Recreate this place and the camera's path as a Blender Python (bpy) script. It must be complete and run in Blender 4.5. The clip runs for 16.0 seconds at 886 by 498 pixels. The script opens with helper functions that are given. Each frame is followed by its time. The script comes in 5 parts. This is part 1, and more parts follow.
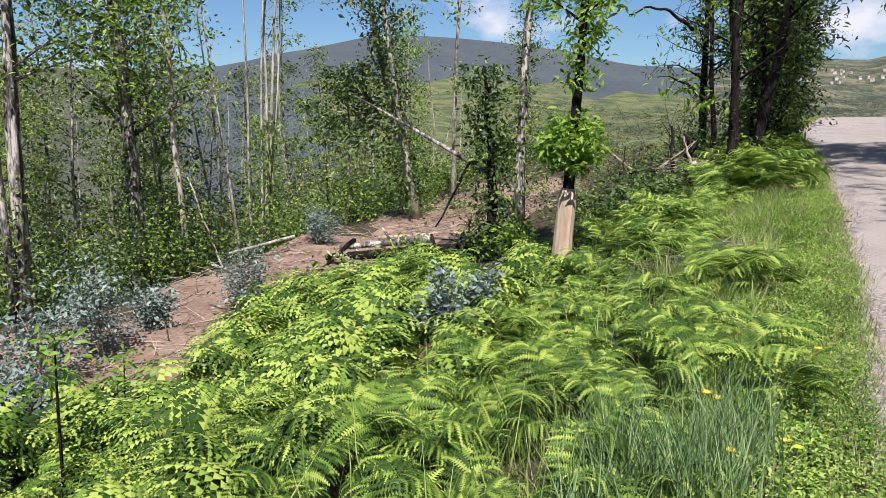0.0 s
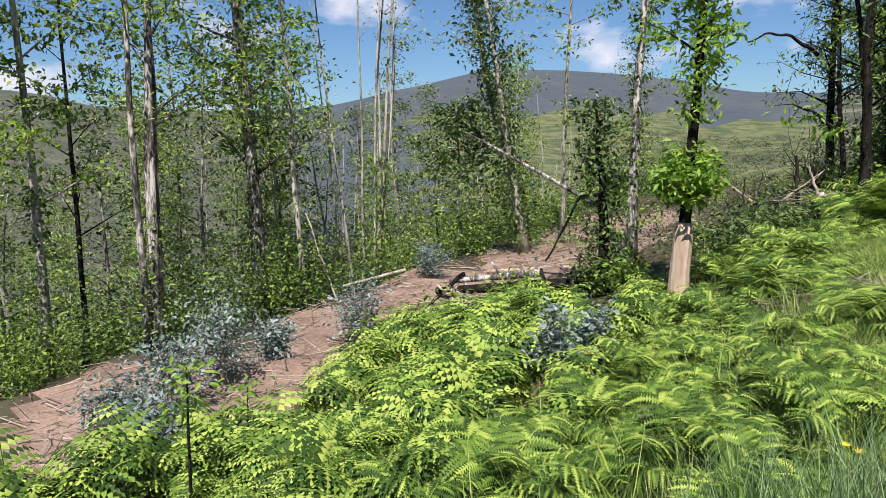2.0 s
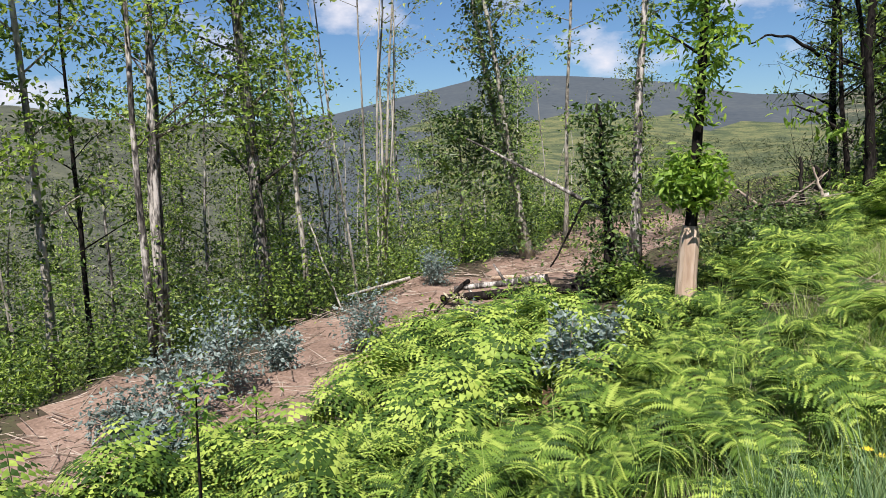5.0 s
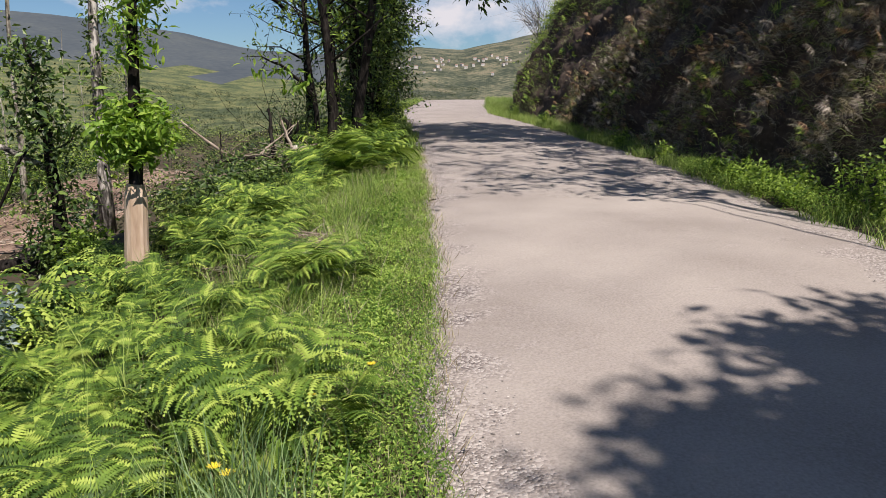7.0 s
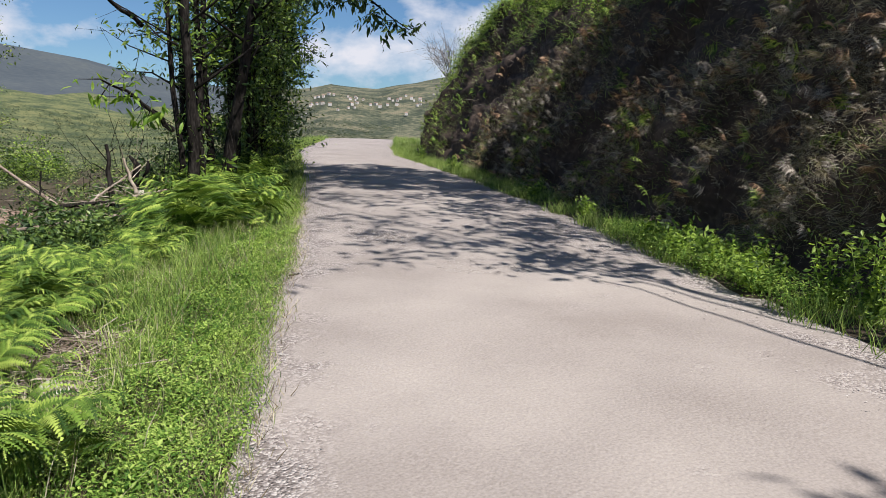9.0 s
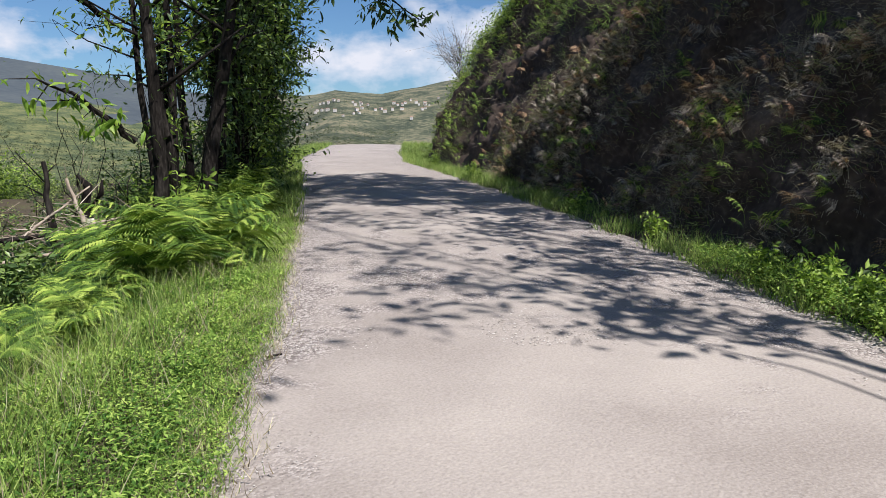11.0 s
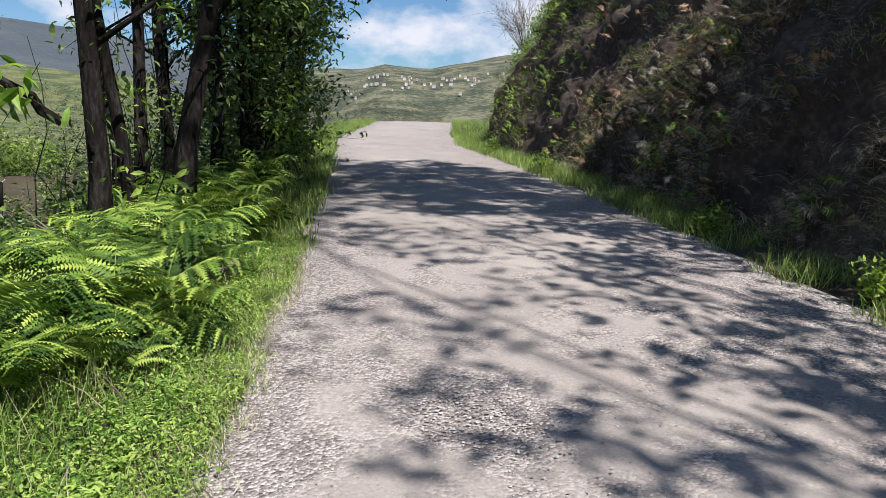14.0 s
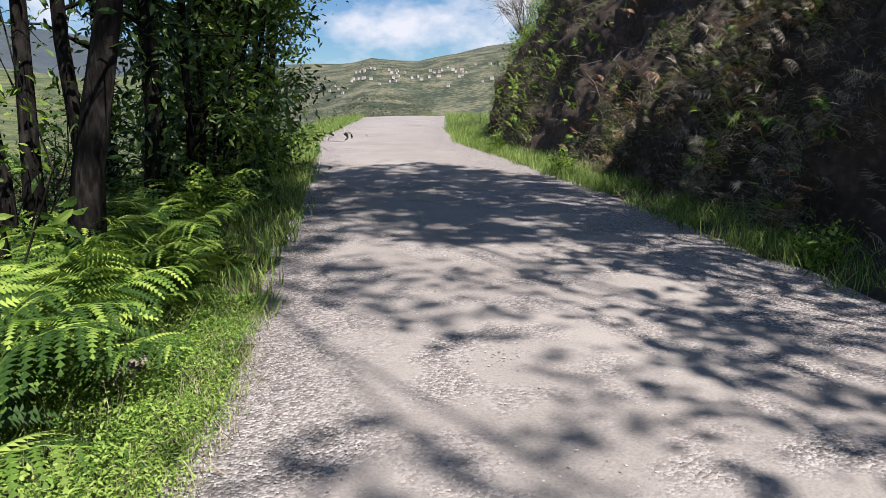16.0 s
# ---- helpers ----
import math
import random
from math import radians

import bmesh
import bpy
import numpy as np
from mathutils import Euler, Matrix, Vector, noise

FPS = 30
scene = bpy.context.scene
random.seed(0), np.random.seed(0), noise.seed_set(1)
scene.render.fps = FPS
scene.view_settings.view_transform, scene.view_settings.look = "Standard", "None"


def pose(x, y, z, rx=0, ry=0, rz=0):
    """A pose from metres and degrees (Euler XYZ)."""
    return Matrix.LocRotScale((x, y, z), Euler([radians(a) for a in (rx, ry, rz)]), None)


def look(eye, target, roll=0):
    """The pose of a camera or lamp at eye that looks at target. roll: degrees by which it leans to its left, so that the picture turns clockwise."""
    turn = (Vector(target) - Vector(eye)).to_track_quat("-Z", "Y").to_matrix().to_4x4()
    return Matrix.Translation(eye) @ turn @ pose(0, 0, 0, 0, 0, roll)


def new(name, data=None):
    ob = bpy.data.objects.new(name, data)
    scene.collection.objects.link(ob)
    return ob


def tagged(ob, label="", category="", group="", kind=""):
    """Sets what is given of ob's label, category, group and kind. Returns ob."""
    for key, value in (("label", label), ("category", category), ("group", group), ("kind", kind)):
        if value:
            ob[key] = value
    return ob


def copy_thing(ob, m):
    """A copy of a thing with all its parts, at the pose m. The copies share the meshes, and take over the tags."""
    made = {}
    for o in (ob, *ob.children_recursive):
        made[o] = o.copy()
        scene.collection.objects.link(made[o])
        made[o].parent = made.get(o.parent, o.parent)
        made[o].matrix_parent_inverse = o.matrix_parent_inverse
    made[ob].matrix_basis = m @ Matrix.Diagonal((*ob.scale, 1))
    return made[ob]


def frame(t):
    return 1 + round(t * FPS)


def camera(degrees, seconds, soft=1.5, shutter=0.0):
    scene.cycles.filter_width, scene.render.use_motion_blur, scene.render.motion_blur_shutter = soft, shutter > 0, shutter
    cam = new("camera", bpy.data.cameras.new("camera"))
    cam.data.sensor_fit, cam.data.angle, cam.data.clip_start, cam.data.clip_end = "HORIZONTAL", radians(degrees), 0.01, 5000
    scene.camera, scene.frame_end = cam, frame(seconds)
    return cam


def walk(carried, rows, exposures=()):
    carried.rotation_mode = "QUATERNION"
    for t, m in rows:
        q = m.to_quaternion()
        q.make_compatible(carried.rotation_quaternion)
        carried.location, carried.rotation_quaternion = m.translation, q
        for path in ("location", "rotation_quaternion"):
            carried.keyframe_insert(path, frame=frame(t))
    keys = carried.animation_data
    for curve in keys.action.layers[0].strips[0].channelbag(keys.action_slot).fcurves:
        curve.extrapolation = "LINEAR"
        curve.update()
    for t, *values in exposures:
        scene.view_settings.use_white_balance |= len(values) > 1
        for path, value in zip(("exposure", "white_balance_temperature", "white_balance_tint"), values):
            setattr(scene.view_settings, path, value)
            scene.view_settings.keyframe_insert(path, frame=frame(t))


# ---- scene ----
cam = camera(62.3, 16.0, soft=0.8)
METRES, EYE, TILT = 12.5, 1.62, -10.5
ROWS = [
    (0.0, 0.0, 0.0, 0.0, 0.0, 0.0, -0.0),
    (0.5, -0.0001, -0.0004, 0.0003, 1.65, 0.05, -0.15),
    (1.0, -0.0011, -0.0001, 0.0006, 3.81, 0.49, -0.15),
    (1.5, -0.0018, -0.0007, 0.0016, 6.15, 1.48, -0.2),
    (2.0, -0.0031, -0.0016, 0.0025, 8.36, 2.51, -0.41),
    (2.5, -0.0043, -0.0018, 0.0031, 10.58, 3.3, -0.51),
    (3.0, -0.0057, -0.0022, 0.0034, 13.12, 3.9, -0.78),
    (5.5, -0.0072, 0.0038, 0.003, 4.2, 2.17, 1.79),
    (6.0, 0.0108, 0.0143, 0.0009, -8.06, 0.26, 3.38),
    (6.5, 0.0426, 0.0355, 0.0044, -18.51, -1.23, 4.24),
    (7.0, 0.0706, 0.069, 0.0087, -27.51, -2.42, 5.33),
    (7.5, 0.104, 0.1046, 0.0134, -32.48, -2.62, 5.25),
    (8.0, 0.1313, 0.1387, 0.0231, -33.47, -1.37, 4.67),
    (8.5, 0.1618, 0.1762, 0.0319, -33.75, -0.31, 4.21),
    (9.0, 0.1926, 0.2175, 0.0404, -34.39, -0.03, 4.4),
    (11.5, 0.3118, 0.4366, 0.0822, -33.49, 0.27, 5.93),
    (12.0, 0.3396, 0.4775, 0.0902, -33.09, -0.14, 5.82),
    (12.5, 0.3653, 0.5148, 0.1015, -32.4, -0.66, 5.51),
    (13.0, 0.3871, 0.5553, 0.11, -31.43, -1.03, 4.53),
    (13.5, 0.4094, 0.5981, 0.1193, -30.32, -1.2, 3.75),
    (14.0, 0.4268, 0.6409, 0.1289, -30.27, -1.24, 3.96),
    (14.5, 0.4504, 0.6834, 0.1365, -30.57, -1.16, 4.63),
    (15.0, 0.4704, 0.7259, 0.1456, -31.16, -1.4, 5.29),
    (15.5, 0.4922, 0.7679, 0.1532, -30.94, -1.73, 5.46),
    (16.0, 0.5119, 0.8095, 0.1643, -30.87, -1.89, 5.82),
]
walk(cam, [(t, pose(0, 0, EYE, TILT, 0, 0) @ pose(METRES * x, METRES * y, METRES * z, 90 + pitch, roll, yaw)) for t, x, y, z, yaw, pitch, roll in ROWS],
     exposures=[(0.0, 0.49, 6350, 17), (5.5, 0.46, 6450, 16), (7.0, 0.25, 6700, 17), (8.5, 0.3, 6450, 14), (11.5, 0.42, 6250, 14), (16.0, 0.47, 6250, 14)])

# ---- sky, sun ----
SUN_EL = 56.0
SUN_AZ = 177.0                 # degrees from +y towards +x
sun_way = Vector((math.sin(radians(SUN_AZ)) * math.cos(radians(SUN_EL)), math.cos(radians(SUN_AZ)) * math.cos(radians(SUN_EL)), math.sin(radians(SUN_EL))))
sun = new("sun", bpy.data.lights.new("sun", "SUN"))
sun.data.energy, sun.data.angle, sun.data.color = 5.8, radians(0.33), (1.0, 0.95, 0.86)
sun.matrix_world = look(sun_way * 100, (0, 0, 0))

world = bpy.data.worlds.new("sky")
scene.world = world
world.use_nodes = True
wn, wl = world.node_tree.nodes, world.node_tree.links
wn.clear()
sky = wn.new("ShaderNodeTexSky")
sky.sky_type, sky.sun_disc = "NISHITA", False
sky.sun_elevation, sky.sun_rotation = radians(SUN_EL), radians(SUN_AZ)
sky.air_density, sky.dust_density, sky.ozone_density = 1.0, 0.1, 1.5
co = wn.new("ShaderNodeTexCoord")
mp = wn.new("ShaderNodeMapping")
mp.inputs["Scale"].default_value = (3.6, 3.6, 6.5)
mp.inputs["Location"].default_value = (0.35, 0.2, 0.1)
cl = wn.new("ShaderNodeTexNoise")
cl.inputs["Scale"].default_value, cl.inputs["Detail"].default_value, cl.inputs["Roughness"].default_value = 1.5, 7.0, 0.55
cr = wn.new("ShaderNodeValToRGB")
cr.color_ramp.elements[0].position, cr.color_ramp.elements[1].position = 0.54, 0.68
mixc = wn.new("ShaderNodeMixRGB")
mixc.inputs["Color2"].default_value = (12.5, 12.8, 13.5, 1)
bgn, wout = wn.new("ShaderNodeBackground"), wn.new("ShaderNodeOutputWorld")
bgn.inputs["Strength"].default_value = 0.05
wl.new(co.outputs["Generated"], mp.inputs["Vector"])
wl.new(mp.outputs["Vector"], cl.inputs["Vector"])
def cloud_bank(az, el, wide, amount, before):
    """More cloud round one bearing of the sky."""
    aim = (math.sin(radians(az)) * math.cos(radians(el)), math.cos(radians(az)) * math.cos(radians(el)), math.sin(radians(el)))
    dot, near, add = wn.new("ShaderNodeVectorMath"), wn.new("ShaderNodeMapRange"), wn.new("ShaderNodeMath")
    dot.operation, dot.inputs[1].default_value = "DOT_PRODUCT", aim
    wl.new(co.outputs["Generated"], dot.inputs[0])
    near.interpolation_type = "SMOOTHSTEP"
    near.inputs["From Min"].default_value, near.inputs["From Max"].default_value = math.cos(radians(wide)), 1.0
    near.inputs["To Max"].default_value = amount
    wl.new(dot.outputs["Value"], near.inputs["Value"])
    wl.new(near.outputs[0], add.inputs[0])
    wl.new(before, add.inputs[1])
    return add.outputs[0]


shape = cl.outputs["Fac"]
for bank in ((28.0, 5.0, 7, 0.13), (14.5, 4.6, 4.5, 0.10), (7.0, 11.0, 9, 0.08), (38.0, 8.0, 8, 0.08)):
    shape = cloud_bank(*bank, shape)
wl.new(shape, cr.inputs["Fac"])
wl.new(cr.outputs["Color"], mixc.inputs["Fac"])
tint = wn.new("ShaderNodeMixRGB")
tint.blend_type = "MULTIPLY"
tint.inputs["Fac"].default_value = 1.0
tint.inputs["Color2"].default_value = (0.80, 1.10, 1.38, 1)
wl.new(sky.outputs["Color"], tint.inputs["Color1"])
wl.new(tint.outputs["Color"], mixc.inputs["Color1"])
wl.new(mixc.outputs["Color"], bgn.inputs["Color"])
wl.new(bgn.outputs["Background"], wout.inputs["Surface"])


# ---- lie of the land ----
FX, FY = 0.5299, 0.8480          # the way the road runs


def to_su(x, y):
    return x * FX + y * FY, x * FY - y * FX


def to_xy(s, u):
    return s * FX + u * FY, s * FY - u * FX


def road_left(s):
    s = np.asarray(s, float)
    a = np.clip(s, -40, 34)
    return 0.42 - 0.08 * a - 0.0015 * a * a - 0.03 * np.clip(s - 34, 0, 60)


def road_right(s):
    s = np.asarray(s, float)
    a = np.clip(s, -25, 33)
    return 4.4 - 0.045 * a - 0.0028 * a * a - 0.01 * np.clip(s - 33, 0, 60)


def road_z(s):
    s = np.asarray(s, float)
    a = np.clip(s, -30, 50)
    return 0.029 * a - 0.09 - 0.0009 * np.clip(s - 50, 0, 200) ** 2


def skyline(az):
    """Height of the far ridge, in degrees, by azimuth in degrees from +y to the right."""
    return np.interp(az, [-180, -60, -43, -37, -31, -22, -17, -14, -10, -6, -1.5, 2, 9, 13, 18, 24, 26, 29.5, 35, 45, 90, 180],
                     [4, 5, 4.4, 4.2, 2.8, 2.9, 3.2, 4.1, 4.8, 5.4, 5.4, 5.1, 4.4, 3.7, 3.3, 3.4, 3.9, 3.45, 4.4, 6, 10, 8]) - 0.1


def land(x, y):
    """Height of the open ground outside the road and the bank."""
    x, y = np.asarray(x, float), np.asarray(y, float)
    s, u = to_su(x, y)
    w = road_left(s) - u
    base = road_z(np.clip(s, -30, 50))
    near = base + np.interp(w, [-99, 0, 1.0, 2.2, 4.0, 7.0, 10.5, 14.0, 30, 60, 140, 400, 900],
                            [0, 0, -0.06, -0.30, -0.85, -1.38, -1.55, -2.6, -9.0, -20, -38, -62, -75])
    past = np.clip((s - 52) / 120, 0, 1)
    near = near - 26 * past ** 0.8 * np.exp(-np.clip(w, 0, 1e9) / 60)
    r = np.hypot(x, y)
    az = np.degrees(np.arctan2(x, y))
    top = np.tan(np.radians(skyline(az)))
    rise = np.clip((r - 350) / 1900, 0, 1)
    rise = rise * rise * (3 - 2 * rise)
    far = -60 + rise * (60 + top * 2250)
    far = far - np.clip((r - 2250) / 2500, 0, 1) * 300
    k = np.clip((r - 150) / 350, 0, 1)
    k = k * k * (3 - 2 * k)
    hilly = np.clip((r - 250) / 600, 0, 1)
    lumps = 9 * np.sin(x / 210 + 1) * np.sin(y / 260) + 6 * np.sin(x / 83) * np.sin(y / 97 + 2) + 3 * np.sin(x / 37 + y / 60) * np.sin(y / 41)
    return near * (1 - k) + far * k + hilly * lumps


# ---- materials ----
def material(name, colours, scale=4.0, fine=40.0, rough=0.8, bump=0.3, bump_scale=None, leafy=0.0, island=0.0, stretch=(1, 1, 1), gloss=0.3, band=(0.3, 0.7)):
    """colours: dark to light, spread by two noises; leafy: light that passes through; island: tint by piece."""
    m = bpy.data.materials.new(name)
    m.use_nodes = True
    n, l = m.node_tree.nodes, m.node_tree.links
    n.clear()
    out, bs = n.new("ShaderNodeOutputMaterial"), n.new("ShaderNodeBsdfPrincipled")
    geo_n, mapping = n.new("ShaderNodeNewGeometry"), n.new("ShaderNodeMapping")
    mapping.inputs["Scale"].default_value = stretch
    l.new(geo_n.outputs["Position"], mapping.inputs["Vector"])
    big, small = n.new("ShaderNodeTexNoise"), n.new("ShaderNodeTexNoise")
    big.inputs["Scale"].default_value, big.inputs["Detail"].default_value = scale, 4
    small.inputs["Scale"].default_value, small.inputs["Detail"].default_value = fine, 3
    for t in (big, small):
        l.new(mapping.outputs["Vector"], t.inputs["Vector"])
    a = n.new("ShaderNodeMath")
    a.operation = "MULTIPLY_ADD"
    a.inputs[1].default_value = 0.45
    l.new(small.outputs["Fac"], a.inputs[0])
    b = n.new("ShaderNodeMath")
    b.operation = "MULTIPLY_ADD"
    b.inputs[1].default_value = 0.55
    b.inputs[2].default_value = 0.0
    l.new(big.outputs["Fac"], b.inputs[0])
    l.new(b.outputs[0], a.inputs[2])
    value = a.outputs[0]
    if island:
        c = n.new("ShaderNodeMath")
        c.operation = "MULTIPLY_ADD"
        c.inputs[1].default_value = island
        o = n.new("ShaderNodeMath")
        o.operation = "SUBTRACT"
        o.inputs[1].default_value = island / 2
        l.new(a.outputs[0], o.inputs[0])
        l.new(geo_n.outputs["Random Per Island"], c.inputs[0])
        l.new(o.outputs[0], c.inputs[2])
        value = c.outputs[0]
    ramp = n.new("ShaderNodeValToRGB")
    e = ramp.color_ramp.elements
    e[0].position, e[0].color = band[0], (*colours[0], 1)
    e[1].position, e[1].color = band[1], (*colours[-1], 1)
    for i, col in enumerate(colours[1:-1]):
        e.new(band[0] + (band[1] - band[0]) * (i + 1) / (len(colours) - 1)).color = (*col, 1)
    l.new(value, ramp.inputs["Fac"])
    l.new(ramp.outputs["Color"], bs.inputs["Base Color"])
    bs.inputs["Roughness"].default_value = rough
    bs.inputs["Specular IOR Level"].default_value = gloss
    if bump:
        bp = n.new("ShaderNodeBump")
        bp.inputs["Strength"].default_value, bp.inputs["Distance"].default_value = bump, 0.02
        if bump_scale:
            t = n.new("ShaderNodeTexNoise")
            t.inputs["Scale"].default_value, t.inputs["Detail"].default_value = bump_scale, 5
            l.new(mapping.outputs["Vector"], t.inputs["Vector"])
            l.new(t.outputs["Fac"], bp.inputs["Height"])
        else:
            l.new(small.outputs["Fac"], bp.inputs["Height"])
        l.new(bp.outputs["Normal"], bs.inputs["Normal"])
    last = bs.outputs["BSDF"]
    if leafy:
        tr, mx = n.new("ShaderNodeBsdfTranslucent"), n.new("ShaderNodeMixShader")
        warm = n.new("ShaderNodeMixRGB")
        warm.blend_type = "MULTIPLY"
        warm.inputs["Fac"].default_value = 1
        warm.inputs["Color2"].default_value = (1.25, 1.3, 0.7, 1)
        l.new(ramp.outputs["Color"], warm.inputs["Color1"])
        l.new(warm.outputs["Color"], tr.inputs["Color"])
        mx.inputs["Fac"].default_value = leafy
        l.new(bs.outputs["BSDF"], mx.inputs[1])
        l.new(tr.outputs["BSDF"], mx.inputs[2])
        last = mx.outputs["Shader"]
    l.new(last, out.inputs["Surface"])
    return m


M_SOIL = material("soil", [(0.03, 0.024, 0.016), (0.06, 0.046, 0.03), (0.065, 0.075, 0.03)], 0.6, 9, 0.95, 0.8, 14)
# blue-grey of the distance haze is put into this hill's base colour
M_FAR = material("far wooded hill in blue haze", [(0.042, 0.055, 0.068), (0.060, 0.074, 0.084), (0.085, 0.098, 0.098)], 0.006, 0.08, 0.95, 0)
M_FIELD = material("valley fields and scrub", [(0.028, 0.042, 0.024), (0.05, 0.07, 0.032), (0.085, 0.105, 0.045), (0.17, 0.165, 0.07), (0.08, 0.11, 0.04)], 0.035, 0.35, 0.95, 0, stretch=(1, 1.6, 1), band=(0.36, 0.66))
M_HILLR = material("dry hillside", [(0.035, 0.046, 0.03), (0.08, 0.09, 0.055), (0.17, 0.155, 0.10)], 0.02, 0.14, 0.95, 0, band=(0.42, 0.58))


def road_material():
    m = material("worn gravel road", [(0.205, 0.177, 0.160), (0.30, 0.268, 0.245), (0.38, 0.343, 0.310)], 0.7, 60, 0.9, 0.35, 55)
    n, l = m.node_tree.nodes, m.node_tree.links
    ramp = next(q for q in n if q.type == "VALTORGB")
    bs = next(q for q in n if q.type == "BSDF_PRINCIPLED")
    bump = next(q for q in n if q.type == "BUMP")
    mapping = next(q for q in n if q.type == "MAPPING")
    cells = n.new("ShaderNodeTexVoronoi")
    cells.inputs["Scale"].default_value = 58
    l.new(mapping.outputs["Vector"], cells.inputs["Vector"])
    grey = n.new("ShaderNodeValToRGB")
    e = grey.color_ramp.elements
    e[0].position, e[0].color = 0.1, (0.165, 0.142, 0.132, 1)
    e[1].position, e[1].color = 0.9, (0.48, 0.44, 0.415, 1)
    e.new(0.5).color = (0.29, 0.255, 0.24, 1)
    sep = n.new("ShaderNodeSeparateColor")
    l.new(cells.outputs["Color"], sep.inputs["Color"])
    l.new(sep.outputs[0], grey.inputs["Fac"])
    loose = n.new("ShaderNodeAttribute")
    loose.attribute_name = "loose"
    spread = n.new("ShaderNodeTexNoise")
    spread.inputs["Scale"].default_value, spread.inputs["Detail"].default_value = 2.2, 6
    l.new(mapping.outputs["Vector"], spread.inputs["Vector"])
    add = n.new("ShaderNodeMath")
    l.new(loose.outputs["Fac"], add.inputs[0])
    l.new(spread.outputs["Fac"], add.inputs[1])
    cut = n.new("ShaderNodeMapRange")
    cut.inputs["From Min"].default_value, cut.inputs["From Max"].default_value = 0.74, 1.0
    l.new(add.outputs[0], cut.inputs["Value"])
    mix = n.new("ShaderNodeMixRGB")
    l.new(cut.outputs[0], mix.inputs["Fac"])
    l.new(ramp.outputs["Color"], mix.inputs["Color1"])
    l.new(grey.outputs["Color"], mix.inputs["Color2"])
    l.new(mix.outputs["Color"], bs.inputs["Base Color"])
    b2 = n.new("ShaderNodeBump")
    b2.invert = True
    b2.inputs["Distance"].default_value = 0.017
    l.new(cells.outputs["Distance"], b2.inputs["Height"])
    l.new(cut.outputs[0], b2.inputs["Strength"])
    l.new(bump.outputs["Normal"], b2.inputs["Normal"])
    l.new(b2.outputs["Normal"], bs.inputs["Normal"])
    return m


M_ROAD = road_material()
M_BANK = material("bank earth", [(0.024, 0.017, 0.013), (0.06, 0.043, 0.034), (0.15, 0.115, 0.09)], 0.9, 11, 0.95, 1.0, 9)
M_SLASH = material("slash ground", [(0.10, 0.068, 0.05), (0.22, 0.15, 0.115), (0.36, 0.265, 0.21)], 1.5, 22, 0.95, 0.8, 18)
M_BARK = material("grey bark", [(0.03, 0.028, 0.025), (0.12, 0.11, 0.10), (0.50, 0.47, 0.43)], 5, 24, 0.9, 1.0, None, stretch=(1, 1, 0.3), band=(0.40, 0.60))
M_PALE = material("pale bark", [(0.07, 0.062, 0.05), (0.29, 0.27, 0.225), (0.50, 0.475, 0.42)], 4.0, 26, 0.85, 0.8, None, stretch=(1, 1, 0.3), band=(0.36, 0.6))
# near-black: shade on the roadside trunks is put into the bark colour
M_DARK = material("dark bark with shade", [(0.006, 0.0055, 0.005), (0.015, 0.013, 0.012), (0.045, 0.040, 0.036)], 5, 30, 0.95, 1.0, None, stretch=(1, 1, 0.3), gloss=0.06, band=(0.36, 0.64))
M_STUMP = material("peeled wood", [(0.26, 0.17, 0.11), (0.45, 0.34, 0.25), (0.60, 0.50, 0.40)], 3, 20, 0.8, 0.5, None, stretch=(1, 1, 0.15))
M_LEAF = material("broad leaves", [(0.055, 0.11, 0.018), (0.17, 0.27, 0.045), (0.34, 0.47, 0.09)], 1.2, 12, 0.5, 0, leafy=0.48, island=0.8, gloss=0.45)
M_LEAFL = material("young leaves", [(0.10, 0.20, 0.025), (0.19, 0.32, 0.04), (0.28, 0.40, 0.06)], 1.2, 12, 0.5, 0, leafy=0.35, island=0.5, gloss=0.45)
# dark green of ivy; also carries the shade of clump and slope scrub
M_LEAFD = material("dark and shaded leaves", [(0.02, 0.046, 0.012), (0.056, 0.108, 0.024), (0.15, 0.225, 0.05)], 1.2, 12, 0.45, 0, leafy=0.2, island=0.5, gloss=0.45)
M_OLIVE = material("thin olive leaves", [(0.05, 0.085, 0.03), (0.15, 0.21, 0.06), (0.31, 0.38, 0.12)], 0.8, 10, 0.5, 0, leafy=0.35, island=0.8)
M_BLUE = material("blue-grey leaves", [(0.075, 0.12, 0.11), (0.15, 0.205, 0.195), (0.27, 0.335, 0.315)], 2, 14, 0.6, 0, leafy=0.15, island=0.6)
M_FERN = material("bracken", [(0.032, 0.07, 0.014), (0.14, 0.235, 0.036), (0.33, 0.425, 0.085)], 0.9, 10, 0.55, 0, leafy=0.14, island=0.7, gloss=0.15)
M_GRASS = material("verge grass", [(0.075, 0.145, 0.028), (0.19, 0.295, 0.06), (0.37, 0.45, 0.14)], 1.0, 9, 0.55, 0, leafy=0.3, island=0.5)
M_CLOVER = material("clover", [(0.06, 0.14, 0.02), (0.18, 0.30, 0.05), (0.38, 0.50, 0.12)], 1.0, 9, 0.55, 0, leafy=0.3, island=0.5)
M_WOODL = material("brown-green woods", [(0.036, 0.042, 0.03), (0.07, 0.078, 0.052), (0.11, 0.115, 0.075)], 0.03, 0.3, 0.95, 0, band=(0.36, 0.64))
M_SCRUB = material("grey-green scrub", [(0.03, 0.042, 0.026), (0.06, 0.078, 0.046), (0.11, 0.135, 0.066)], 0.05, 0.4, 0.9, 0, island=0.4, leafy=0.2)
